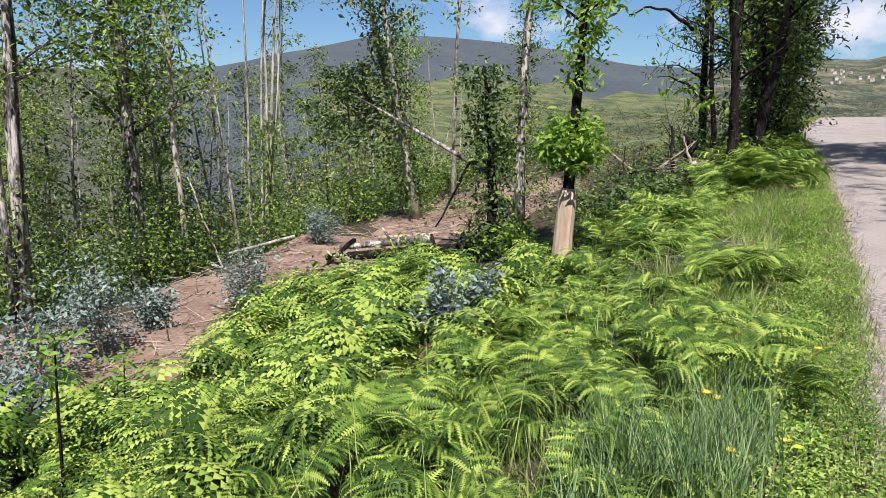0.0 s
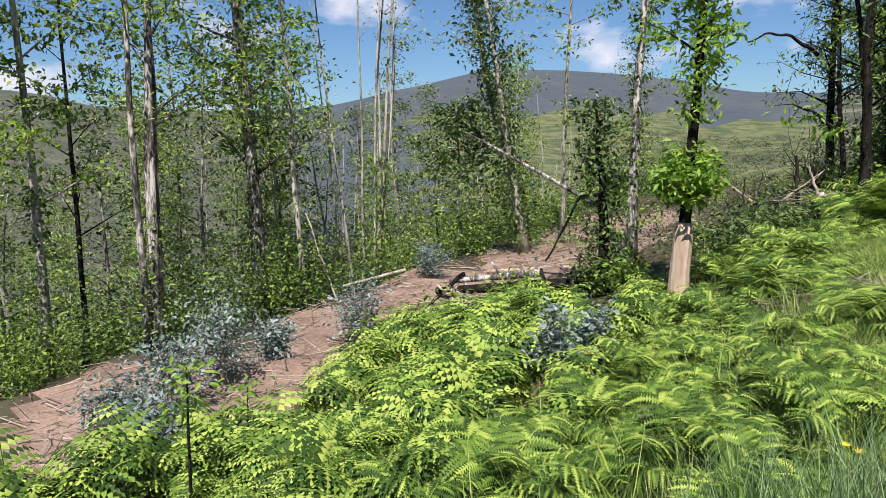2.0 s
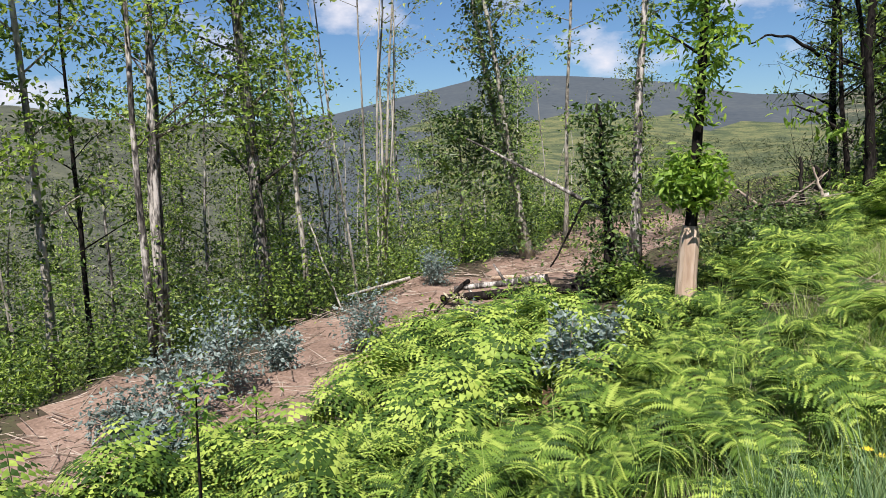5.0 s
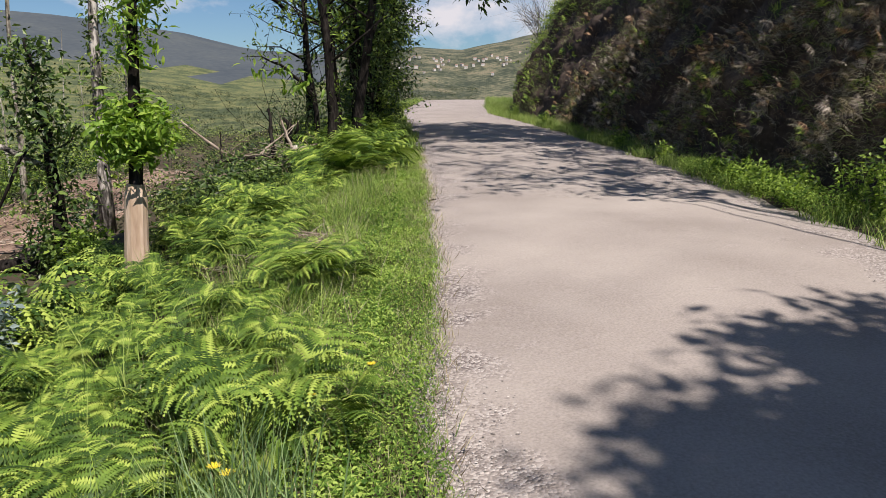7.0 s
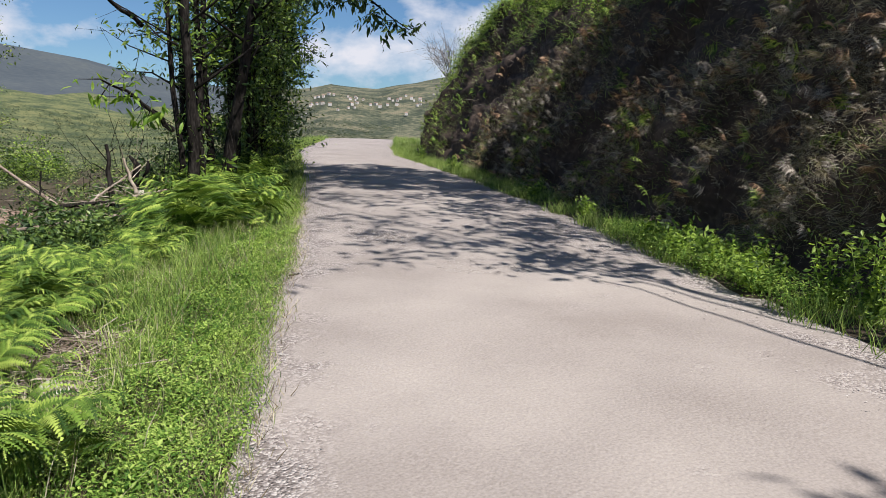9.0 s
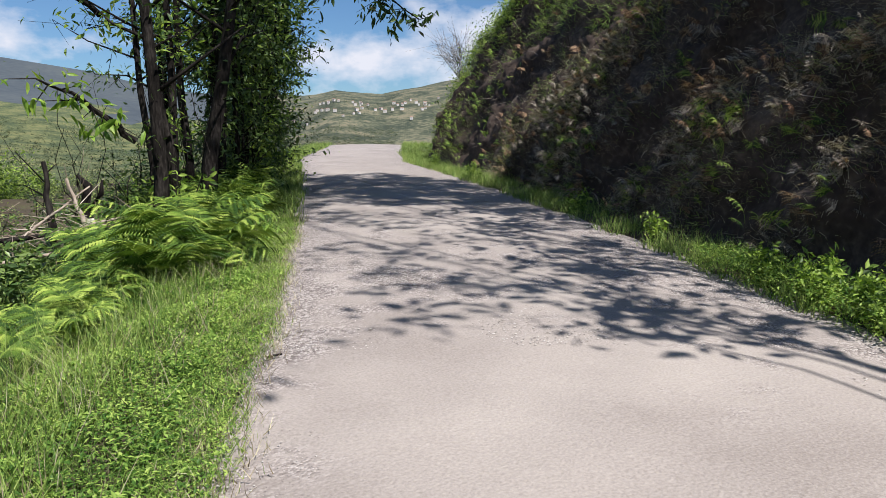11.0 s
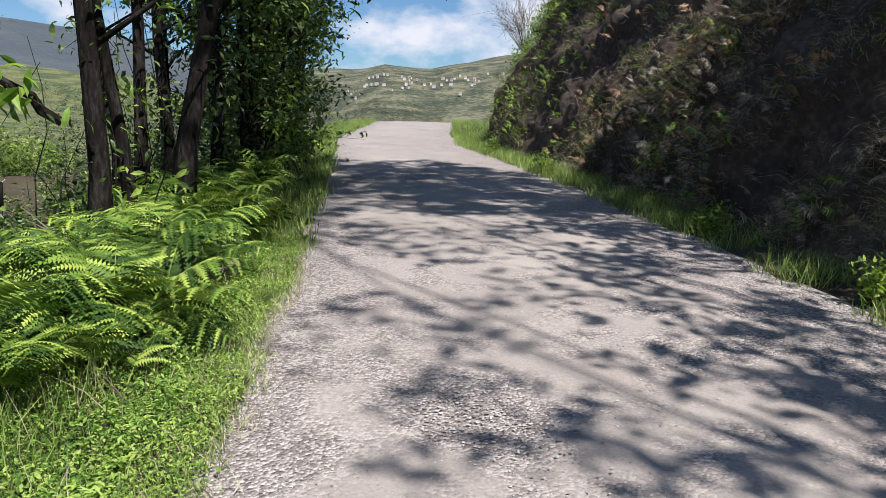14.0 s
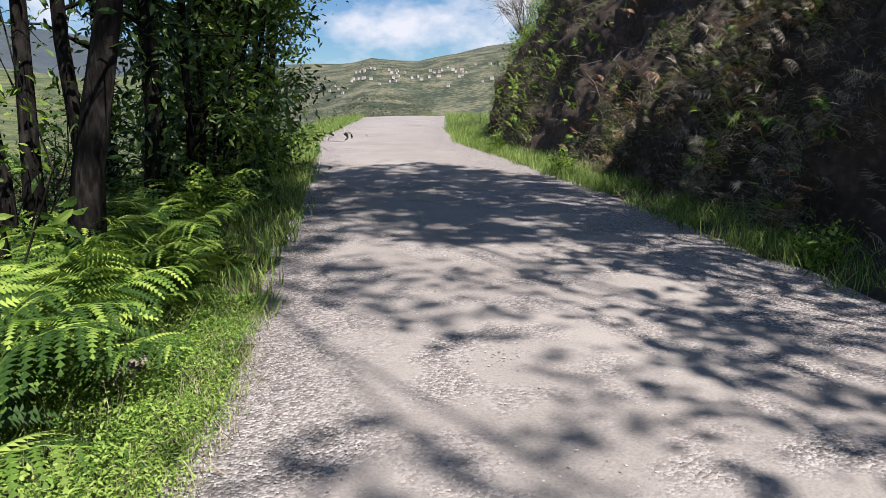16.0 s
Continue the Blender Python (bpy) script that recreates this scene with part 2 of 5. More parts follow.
M_STRAW = material("dry grass", [(0.15, 0.12, 0.075), (0.33, 0.28, 0.19), (0.52, 0.47, 0.35)], 1.0, 9, 0.7, 0, leafy=0.2, island=0.6)
M_DEAD = material("withered bracken", [(0.09, 0.05, 0.03), (0.24, 0.14, 0.08), (0.42, 0.29, 0.18)], 1.0, 9, 0.7, 0, leafy=0.15, island=0.6)
M_DEADG = material("grey dead bracken", [(0.09, 0.075, 0.06), (0.21, 0.18, 0.15), (0.38, 0.34, 0.29)], 1.0, 9, 0.7, 0, leafy=0.2, island=0.6)
M_TWIG = material("dead twigs", [(0.10, 0.075, 0.055), (0.24, 0.19, 0.15), (0.42, 0.36, 0.30)], 2, 15, 0.9, 0.3, island=0.5)
M_STONE = material("road stones", [(0.20, 0.175, 0.16), (0.33, 0.30, 0.28), (0.52, 0.49, 0.46)], 3, 30, 0.9, 0.3, island=0.8)
M_YELLOW = material("yellow petals", [(0.65, 0.45, 0.02), (0.75, 0.55, 0.03), (0.8, 0.62, 0.05)], 4, 20, 0.6, 0)
M_WALL = material("house walls", [(0.36, 0.34, 0.31), (0.5, 0.48, 0.46), (0.62, 0.61, 0.6)], 0.05, 0.5, 0.9, 0)
M_TILE = material("roof tiles", [(0.20, 0.13, 0.10), (0.28, 0.18, 0.14), (0.36, 0.25, 0.2)], 0.05, 0.5, 0.9, 0)
M_PANE = material("dark panes", [(0.02, 0.025, 0.03), (0.03, 0.035, 0.04), (0.04, 0.045, 0.05)], 0.1, 1, 0.15, 0)
rng = np.random.default_rng(7)


# ---- mesh tools ----
class Geo:
    """Gathers corners and faces, then makes one mesh of them."""

    def __init__(self):
        self.v, self.f, self.m, self.count = [], [], [], 0

    def add(self, v, f, mat=0):
        v, f = np.asarray(v, float).reshape(-1, 3), np.asarray(f, int)
        self.v.append(v)
        self.f.append(f + self.count)
        self.m.append(np.full(len(f), mat))
        self.count += len(v)

    def mesh(self, name, mats, smooth=False):
        me = bpy.data.meshes.new(name)
        v = np.concatenate(self.v)
        sizes = np.concatenate([np.full(len(f), f.shape[1]) for f in self.f])
        loops = np.concatenate([f.ravel() for f in self.f])
        me.vertices.add(len(v))
        me.vertices.foreach_set("co", v.astype(np.float32).ravel())
        me.loops.add(len(loops))
        me.loops.foreach_set("vertex_index", loops.astype(np.int32))
        me.polygons.add(len(sizes))
        me.polygons.foreach_set("loop_start", np.concatenate([[0], np.cumsum(sizes)[:-1]]).astype(np.int32))
        me.polygons.foreach_set("material_index", np.concatenate(self.m).astype(np.int32))
        me.polygons.foreach_set("use_smooth", np.full(len(sizes), smooth))
        for mat in (mats if isinstance(mats, (list, tuple)) else [mats]):
            me.materials.append(mat)
        me.update(calc_edges=True)
        me.validate()
        return me


def part(name, geo, mats, parent=None, label="", smooth=False):
    ob = new(name, geo if isinstance(geo, bpy.types.Mesh) else geo.mesh(name, mats, smooth))
    ob.parent = parent
    return tagged(ob, label)


def thing(name, at, label, category, group="", kind=""):
    ob = new(name)
    ob.location = at
    return tagged(ob, label, category, group, kind)


def tube(geo, pts, radii, n=7, mat=0, rough=0.0):
    """A tapered round limb along pts."""
    pts = np.asarray(pts, float)
    radii = np.broadcast_to(np.asarray(radii, float), (len(pts),))
    d = np.gradient(pts, axis=0)
    d /= np.linalg.norm(d, axis=1)[:, None] + 1e-9
    ref = np.where(np.abs(d[:, 2:3]) > 0.9, [[1.0, 0, 0]], [[0, 0, 1.0]])
    a = np.cross(d, ref)
    a /= np.linalg.norm(a, axis=1)[:, None] + 1e-9
    b = np.cross(d, a)
    ang = np.arange(n) * 2 * np.pi / n
    rr = radii[:, None] * (1 + rough * (rng.random((len(pts), n)) - 0.5))
    ring = pts[:, None] + rr[..., None] * (np.cos(ang)[None, :, None] * a[:, None] + np.sin(ang)[None, :, None] * b[:, None])
    k = len(pts)
    i, j = np.meshgrid(np.arange(k - 1), np.arange(n), indexing="ij")
    j2 = (j + 1) % n
    f = np.stack([i * n + j, i * n + j2, (i + 1) * n + j2, (i + 1) * n + j], -1).reshape(-1, 4)
    v = np.concatenate([ring.reshape(-1, 3), pts[:1], pts[-1:]])
    geo.add(v, f, mat)
    ends = np.concatenate([np.stack([np.full(n, k * n), (np.arange(n) + 1) % n, np.arange(n)], -1),
                           np.stack([np.full(n, k * n + 1), (k - 1) * n + np.arange(n), (k - 1) * n + (np.arange(n) + 1) % n], -1)])
    geo.f.append(ends + geo.count - len(v))
    geo.m.append(np.full(len(ends), mat))


def frames(way, roll=None):
    """Turning matrices whose y axis points along each way, z axis roughly up."""
    way = np.asarray(way, float)
    way = way / (np.linalg.norm(way, axis=1)[:, None] + 1e-9)
    up = np.tile([0.03, 0.02, 1.0], (len(way), 1))
    x = np.cross(way, up)
    x /= np.linalg.norm(x, axis=1)[:, None] + 1e-9
    z = np.cross(x, way)
    if roll is not None:
        c, s_ = np.cos(roll)[:, None], np.sin(roll)[:, None]
        x, z = c * x + s_ * z, c * z - s_ * x
    return np.stack([x, way, z], -1)


def scatter(geo, tv, tf, at, turn, size, mat=0):
    """Copies of a small shape, all joined."""
    tv, tf = np.asarray(tv, float), np.asarray(tf, int)
    size = np.asarray(size, float)
    size = size[:, None] if size.ndim == 1 else size
    v = np.einsum("nij,nkj->nki", turn, tv[None] * size[:, None, :]) + np.asarray(at)[:, None]
    f = tf[None] + (np.arange(len(at)) * len(tv))[:, None, None]
    geo.add(v.reshape(-1, 3), f.reshape(-1, tf.shape[1]), mat)


LEAF_V = [(0, 0, 0), (-0.24, 0.42, 0.05), (0, 1, -0.08), (0.24, 0.42, 0.05)]
LEAF_F = [(0, 2, 1), (0, 3, 2)]
LONG_V = [(0, 0, 0), (-0.13, 0.25, 0.03), (0, 0.35, 0), (0.13, 0.25, 0.03), (-0.15, 0.6, 0.0), (0, 0.65, -0.04), (0.15, 0.6, 0.0), (0, 1, -0.2)]
LONG_F = [(0, 2, 1), (0, 3, 2), (1, 2, 4), (2, 5, 4), (2, 3, 6), (2, 6, 5), (4, 5, 7), (5, 6, 7)]
BLADE_V = [(-0.5, 0, 0), (0.5, 0, 0), (-0.35, 0.5, 0), (0.35, 0.5, 0), (0, 1, -0.25)]
BLADE_F = [(0, 1, 3), (0, 3, 2), (2, 3, 4)]
STONE_V = [(0, 0, 0.7), (0.9, 0.1, 0.1), (0.2, 0.8, 0.15), (-0.8, 0.45, 0.1), (-0.6, -0.6, 0.15), (0.45, -0.8, 0.1), (0, 0, -0.5)]
STONE_F = [(0, 1, 2), (0, 2, 3), (0, 3, 4), (0, 4, 5), (0, 5, 1), (6, 2, 1), (6, 3, 2), (6, 4, 3), (6, 5, 4), (6, 1, 5)]


def leaves(geo, at, size, shape="leaf", droop=-0.3, mat=0, vary=0.35):
    at = np.asarray(at)
    k = len(at)
    way = rng.normal(size=(k, 3)) * [1, 1, 0.6] + [0, 0, droop]
    tv, tf = (LEAF_V, LEAF_F) if shape == "leaf" else (LONG_V, LONG_F)
    scatter(geo, tv, tf, at, frames(way, rng.normal(size=k) * 0.9), size * (1 + vary * rng.normal(size=k)).clip(0.4, 1.8), mat)


def fnoise(x, y, scale, seed=0.0):
    return np.array([noise.noise((a * scale + seed, b * scale - seed, seed * 1.7)) for a, b in zip(np.ravel(x), np.ravel(y))]).reshape(np.shape(x))


# ---- ground, road, bank ----
def spaced(lo, hi, step, far, grow=1.13):
    mid = list(np.arange(lo, hi + 1e-6, step))
    d, a = step, []
    while not a or a[-1] < far:
        d *= grow
        a.append((a[-1] if a else 0) + d)
    return np.array([lo - v for v in a[::-1]] + mid + [hi + v for v in a])


def sheet(S, U):
    i, j = np.meshgrid(np.arange(S - 1), np.arange(U - 1), indexing="ij")
    return np.stack([i * U + j, (i + 1) * U + j, (i + 1) * U + j + 1, i * U + j + 1], -1).reshape(-1, 4)


def relief(s, u):
    """Small lumps of the ground beside the road."""
    w = road_left(s) - u
    k = np.clip((w - 0.2) / 3, 0, 1) * np.clip((150 - np.abs(w)) / 100, 0, 1)
    return k * (0.16 * np.sin(s * 1.3 + 0.7 * u) * np.sin(u * 1.1 - 0.4 * s) + 0.07 * np.sin(3.1 * s + 1.0) * np.sin(2.7 * u + 0.6 * s))


def ground_z(x, y):
    s, u = to_su(np.asarray(x, float), np.asarray(y, float))
    return land(x, y) + relief(s, u)


def build_ground():
    S, U = spaced(-6, 50, 0.4, 4300), spaced(-22, 6, 0.35, 4300)
    s, u = np.meshgrid(S, U, indexing="ij")
    x, y = to_xy(s, u)
    z = ground_z(x, y)
    under = (u > road_left(s) - 0.05) & (u < road_right(s) + 0.25) & (s > -60) & (s < 75)
    z = np.where(under, z - 0.10, z)
    g = Geo()
    g.add(np.stack([x, y, z], -1), sheet(len(S), len(U)))
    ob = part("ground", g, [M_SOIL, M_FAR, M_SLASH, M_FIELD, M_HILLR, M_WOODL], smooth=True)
    me = ob.data
    k = len(me.polygons)
    c = np.empty(k * 3)
    me.polygons.foreach_get("center", c)
    c = c.reshape(-1, 3)
    ps, pu = to_su(c[:, 0], c[:, 1])
    w = road_left(ps) - pu
    r = np.hypot(c[:, 0], c[:, 1])
    az = np.degrees(np.arctan2(c[:, 0], c[:, 1]))
    wave = 90 * np.sin(az * 0.9) + 60 * np.sin(az * 2.3 + 1)
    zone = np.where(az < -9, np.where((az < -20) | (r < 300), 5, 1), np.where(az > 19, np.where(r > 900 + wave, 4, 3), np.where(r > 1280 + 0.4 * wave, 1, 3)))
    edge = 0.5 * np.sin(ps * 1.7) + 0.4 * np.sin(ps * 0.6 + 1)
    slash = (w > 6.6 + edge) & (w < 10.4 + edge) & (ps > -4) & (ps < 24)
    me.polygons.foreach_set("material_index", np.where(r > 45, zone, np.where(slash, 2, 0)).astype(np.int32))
    return tagged(ob, "hillside ground of earth and slash falling to a wooded valley", "ground", kind="structure")


def build_road():
    S = np.concatenate([np.arange(-40, -2, 1.0), np.arange(-2, 36, 0.2), np.arange(36, 75, 0.6)])
    V = np.linspace(0, 1, 41)
    s, v = np.meshgrid(S, V, indexing="ij")
    lo = road_left(s) - 0.12 - 0.10 * np.sin(s * 2.1) * np.sin(s * 0.7 + 1)
    hi = road_right(s) + 0.35
    u = lo + (hi - lo) * v
    z = road_z(s) + 0.05 * (1 - (2 * v - 1) ** 2) - 0.03 + 0.012 * np.sin(s * 2.3 + u) * np.sin(u * 3.1) + 0.008 * np.sin(s * 5.1) * np.sin(u * 6 + s)
    x, y = to_xy(s, u)
    g = Geo()
    g.add(np.stack([x, y, z], -1), sheet(len(S), len(V)))
    ob = part("road", g, M_ROAD, smooth=True)
    loose = 0.44 * np.exp(-((u - lo) / 0.55) ** 2) + 0.33 * np.exp(-((hi - u) / 1.0) ** 2) + 0.07 + 0.23 * np.clip((s - 9.5) / 4, 0, 1)
    loose = loose + 0.3 * np.exp(-((x - 7.2) ** 2 + (y - 11.1) ** 2) / 0.35)
    at = ob.data.attributes.new("loose", "FLOAT", "POINT")
    at.data.foreach_set("value", loose.ravel().astype(np.float32))
    return tagged(ob, "worn pale tarmac road with gravelly edges", "road", kind="structure")


def bank_height(s):
    s = np.asarray(s, float)
    return (6.3 - 0.03 * np.clip(s, -10, 40) + 0.35 * np.sin(s * 0.5)) * np.clip((41 - s) / 8, 0, 1) ** 0.6


def bank_point(s, v):
    """v: 0 at the foot, 1 at the brow, to 2 over the top."""
    s, v = np.asarray(s, float), np.asarray(v, float)
    h = bank_height(s)
    foot = road_right(s) + 0.8 + 1.6 * np.clip((s - 33) / 8, 0, 1) ** 2
    lean = h * 0.54
    prof = np.interp(v, [0, 0.08, 0.5, 0.9, 1.0, 1.15, 2], [0, 0.03, 0.50, 0.93, 1.0, 1.06, 1.25])
    off = np.interp(v, [0, 0.08, 0.5, 0.9, 1.0, 1.15, 2], [0, 0.10, 0.50, 0.92, 1.10, 1.6, 9.0]) * lean
    return s, foot + off, road_z(s) - 0.05 + h * prof


def bank_z(s, u):
    h = float(bank_height(s))
    off = (u - float(road_right(s)) - 0.8) / (h * 0.54)
    return float(road_z(s)) - 0.05 + h * float(np.interp(off, [0, 0.10, 0.50, 0.92, 1.10, 1.6, 9.0], [0, 0.03, 0.50, 0.93, 1.0, 1.06, 1.25]))


def rib(s, z):
    """Slanting ribs and gullies of the bank, 0 to 1."""
    a = fnoise(s + 0.95 * z, 0.22 * (z - s), 0.52, 6.2)
    return np.clip(1 - 2.6 * np.abs(a), 0, 1) ** 1.4


def build_bank():
    S, V = np.concatenate([np.arange(-30, 4, 0.5), np.arange(4, 41.1, 0.15)]), np.concatenate([np.linspace(0, 1.15, 56), np.linspace(1.22, 2, 9)])
    s, v = np.meshgrid(S, V, indexing="ij")
    s, u, z = bank_point(s, v)
    k = np.clip(v * 6, 0, 1)
    n1 = fnoise(s + 0.6 * z, z * 1.2, 0.55, 3.1)
    n2 = fnoise(s, z * 1.1 + u, 1.7, 8.4)
    n3 = fnoise(s * 1.1, z * 1.3 + u, 3.6, 5.5)
    n4 = fnoise(s * 1.1, z * 1.3 + u, 8.0, 2.5)
    push = k * (0.42 * n1 + 0.38 * rib(s, z) + 0.22 * n2 + 0.17 * n3 + 0.10 * n4)
    u, z = u - push * 0.8, z + push * 0.35
    x, y = to_xy(s, u)
    g = Geo()
    g.add(np.stack([x, y, z], -1), sheet(len(S), len(V)))
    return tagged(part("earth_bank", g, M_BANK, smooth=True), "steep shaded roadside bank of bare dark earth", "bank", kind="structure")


build_ground()
build_road()
build_bank()


# ---- trees ----
def stem_line(at, top, bend=0.25, k=9):
    at, top = np.array(at, float), np.array(top, float)
    t = np.linspace(0, 1, k)[:, None]
    wig = np.cumsum(rng.normal(size=(k, 3)) * [1, 1, 0], 0) * bend / k
    wig -= t * wig[-1]
    return at + (top - at) * t + wig


def crown_limbs(g, line, r0, lo, hi, count, reach, up=0.6, mat=0, n=5):
    """Limbs off a stem; gives points along their outer parts."""
    tips = []
    for i in range(count):
        t = lo + (hi - lo) * (i + rng.random()) / count
        k = t * (len(line) - 1)
        a = line[int(k)] + (line[min(int(k) + 1, len(line) - 1)] - line[int(k)]) * (k % 1)
        ang = i * 2.4 + rng.random()
        ln = reach * (0.5 + 0.7 * rng.random()) * (1.15 - 0.75 * (t - lo) / max(hi - lo, 0.01))
        way = np.array([math.cos(ang), math.sin(ang), up * (0.5 + rng.random())])
        mid = a + way * ln * 0.5 + rng.normal(size=3) * 0.08 * ln
        end = a + way * ln * np.array([1, 1, 0.85]) + rng.normal(size=3) * 0.1 * ln
        rr = max(0.008, r0 * (1 - 0.8 * t) * 0.4)
        tube(g, [a, mid, end], [rr, rr * 0.6, rr * 0.2], n, mat)
        for q in np.linspace(0.3, 1.0, 8):
            p = a + (mid - a) * q * 2 if q < 0.5 else mid + (end - mid) * (q - 0.5) * 2
            tips.append(p)
            if q > 0.5:
                e = p + rng.normal(size=3) * 0.22 * ln
                tube(g, [p, e], [rr * 0.3, rr * 0.1], 3, mat)
                tips.append(e)
    return np.array(tips)


def tree(name, x, y, height, r, label, bark, leaf, lean=(0, 0), lo=0.45, hi=1.0, limbs=14, reach=1.6, count=1600, size=0.13, spread=0.28,
         stems=1, gap=0.3, ivy=None, ivy_mat=None, shape="leaf", group="", bend=0.35, sink=0.15, base=None, up=0.6, sprouts=0):
    z = float(ground_z(x, y)) - sink if base is None else base
    ob = thing(name, (x, y, z), label, "tree", group)
    g, c, iv = Geo(), Geo(), Geo()
    for k in range(stems):
        a = rng.random() * 6.28
        o = np.array([math.cos(a), math.sin(a), 0]) * gap * (0 if stems == 1 else 1) * (0.5 + 0.5 * rng.random())
        hgt = height * (1 - 0.15 * rng.random() * (k > 0))
        line = stem_line(o * 0.4, o * 1.5 + np.array([lean[0], lean[1], hgt]), bend)
        rad = r * (1 - 0.22 * rng.random() * (k > 0))
        tt = np.linspace(0, 1, len(line))
        tube(g, line, rad * (1.0 - 0.75 * tt) * (1 + 0.5 * np.exp(-tt * 14)), 9, 0, 0.18)
        tips = crown_limbs(g, line, rad, lo, hi, max(3, limbs // stems), reach, up)
        m = count // stems
        if m:
            p = tips[rng.integers(0, len(tips), m)] + rng.normal(size=(m, 3)) * spread * 0.6 * [1.15, 1.15, 0.6]
            leaves(c, p, size, shape)
        for _ in range(sprouts // stems):
            q = 0.06 + 0.9 * rng.random()
            kk = q * (len(line) - 1)
            p = line[int(kk)] + (line[min(int(kk) + 1, len(line) - 1)] - line[int(kk)]) * (kk % 1)
            o = p + rng.normal(size=3) * [0.22, 0.22, 0.1]
            tube(g, [p, o], [0.008, 0.003], 3)
            leaves(c, o + rng.normal(size=(38, 3)) * [0.17, 0.17, 0.12], size * 0.9, shape)
        if ivy:
            z0, z1, n, wide = ivy
            q = rng.random(n // stems) * (z1 - z0) + z0
            kk = np.clip(q / hgt, 0, 1) * (len(line) - 1)
            i0 = np.minimum(kk.astype(int), len(line) - 2)
            p = line[i0] + (line[i0 + 1] - line[i0]) * (kk - i0)[:, None]
            ang = rng.random(len(q)) * 6.28
            ph = rng.random() * 6
            bulge = wide * (0.25 + 1.0 * np.abs(np.sin(q * 2.7 + ph + 1.3 * np.sin(ang + ph)) * np.sin(q * 1.1 + 2 * ph + np.sin(2 * ang)))) * np.sqrt(rng.random(len(q)))
            p = p + np.stack([np.cos(ang) * (rad * 0.8 + bulge), np.sin(ang) * (rad * 0.8 + bulge), 0 * q], -1)
            leaves(iv, p, size * 0.85, shape, -0.5)
    part("trunk", g, bark, ob, smooth=True)
    if c.v:
        part("crown", c, leaf, ob)
    if iv.v:
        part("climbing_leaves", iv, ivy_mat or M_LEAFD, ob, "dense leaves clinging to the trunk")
    return ob


def spot(az, dist):
    """A place by its bearing to the right of +y, in degrees, and its distance."""
    return dist * math.sin(radians(az)), dist * math.cos(radians(az))


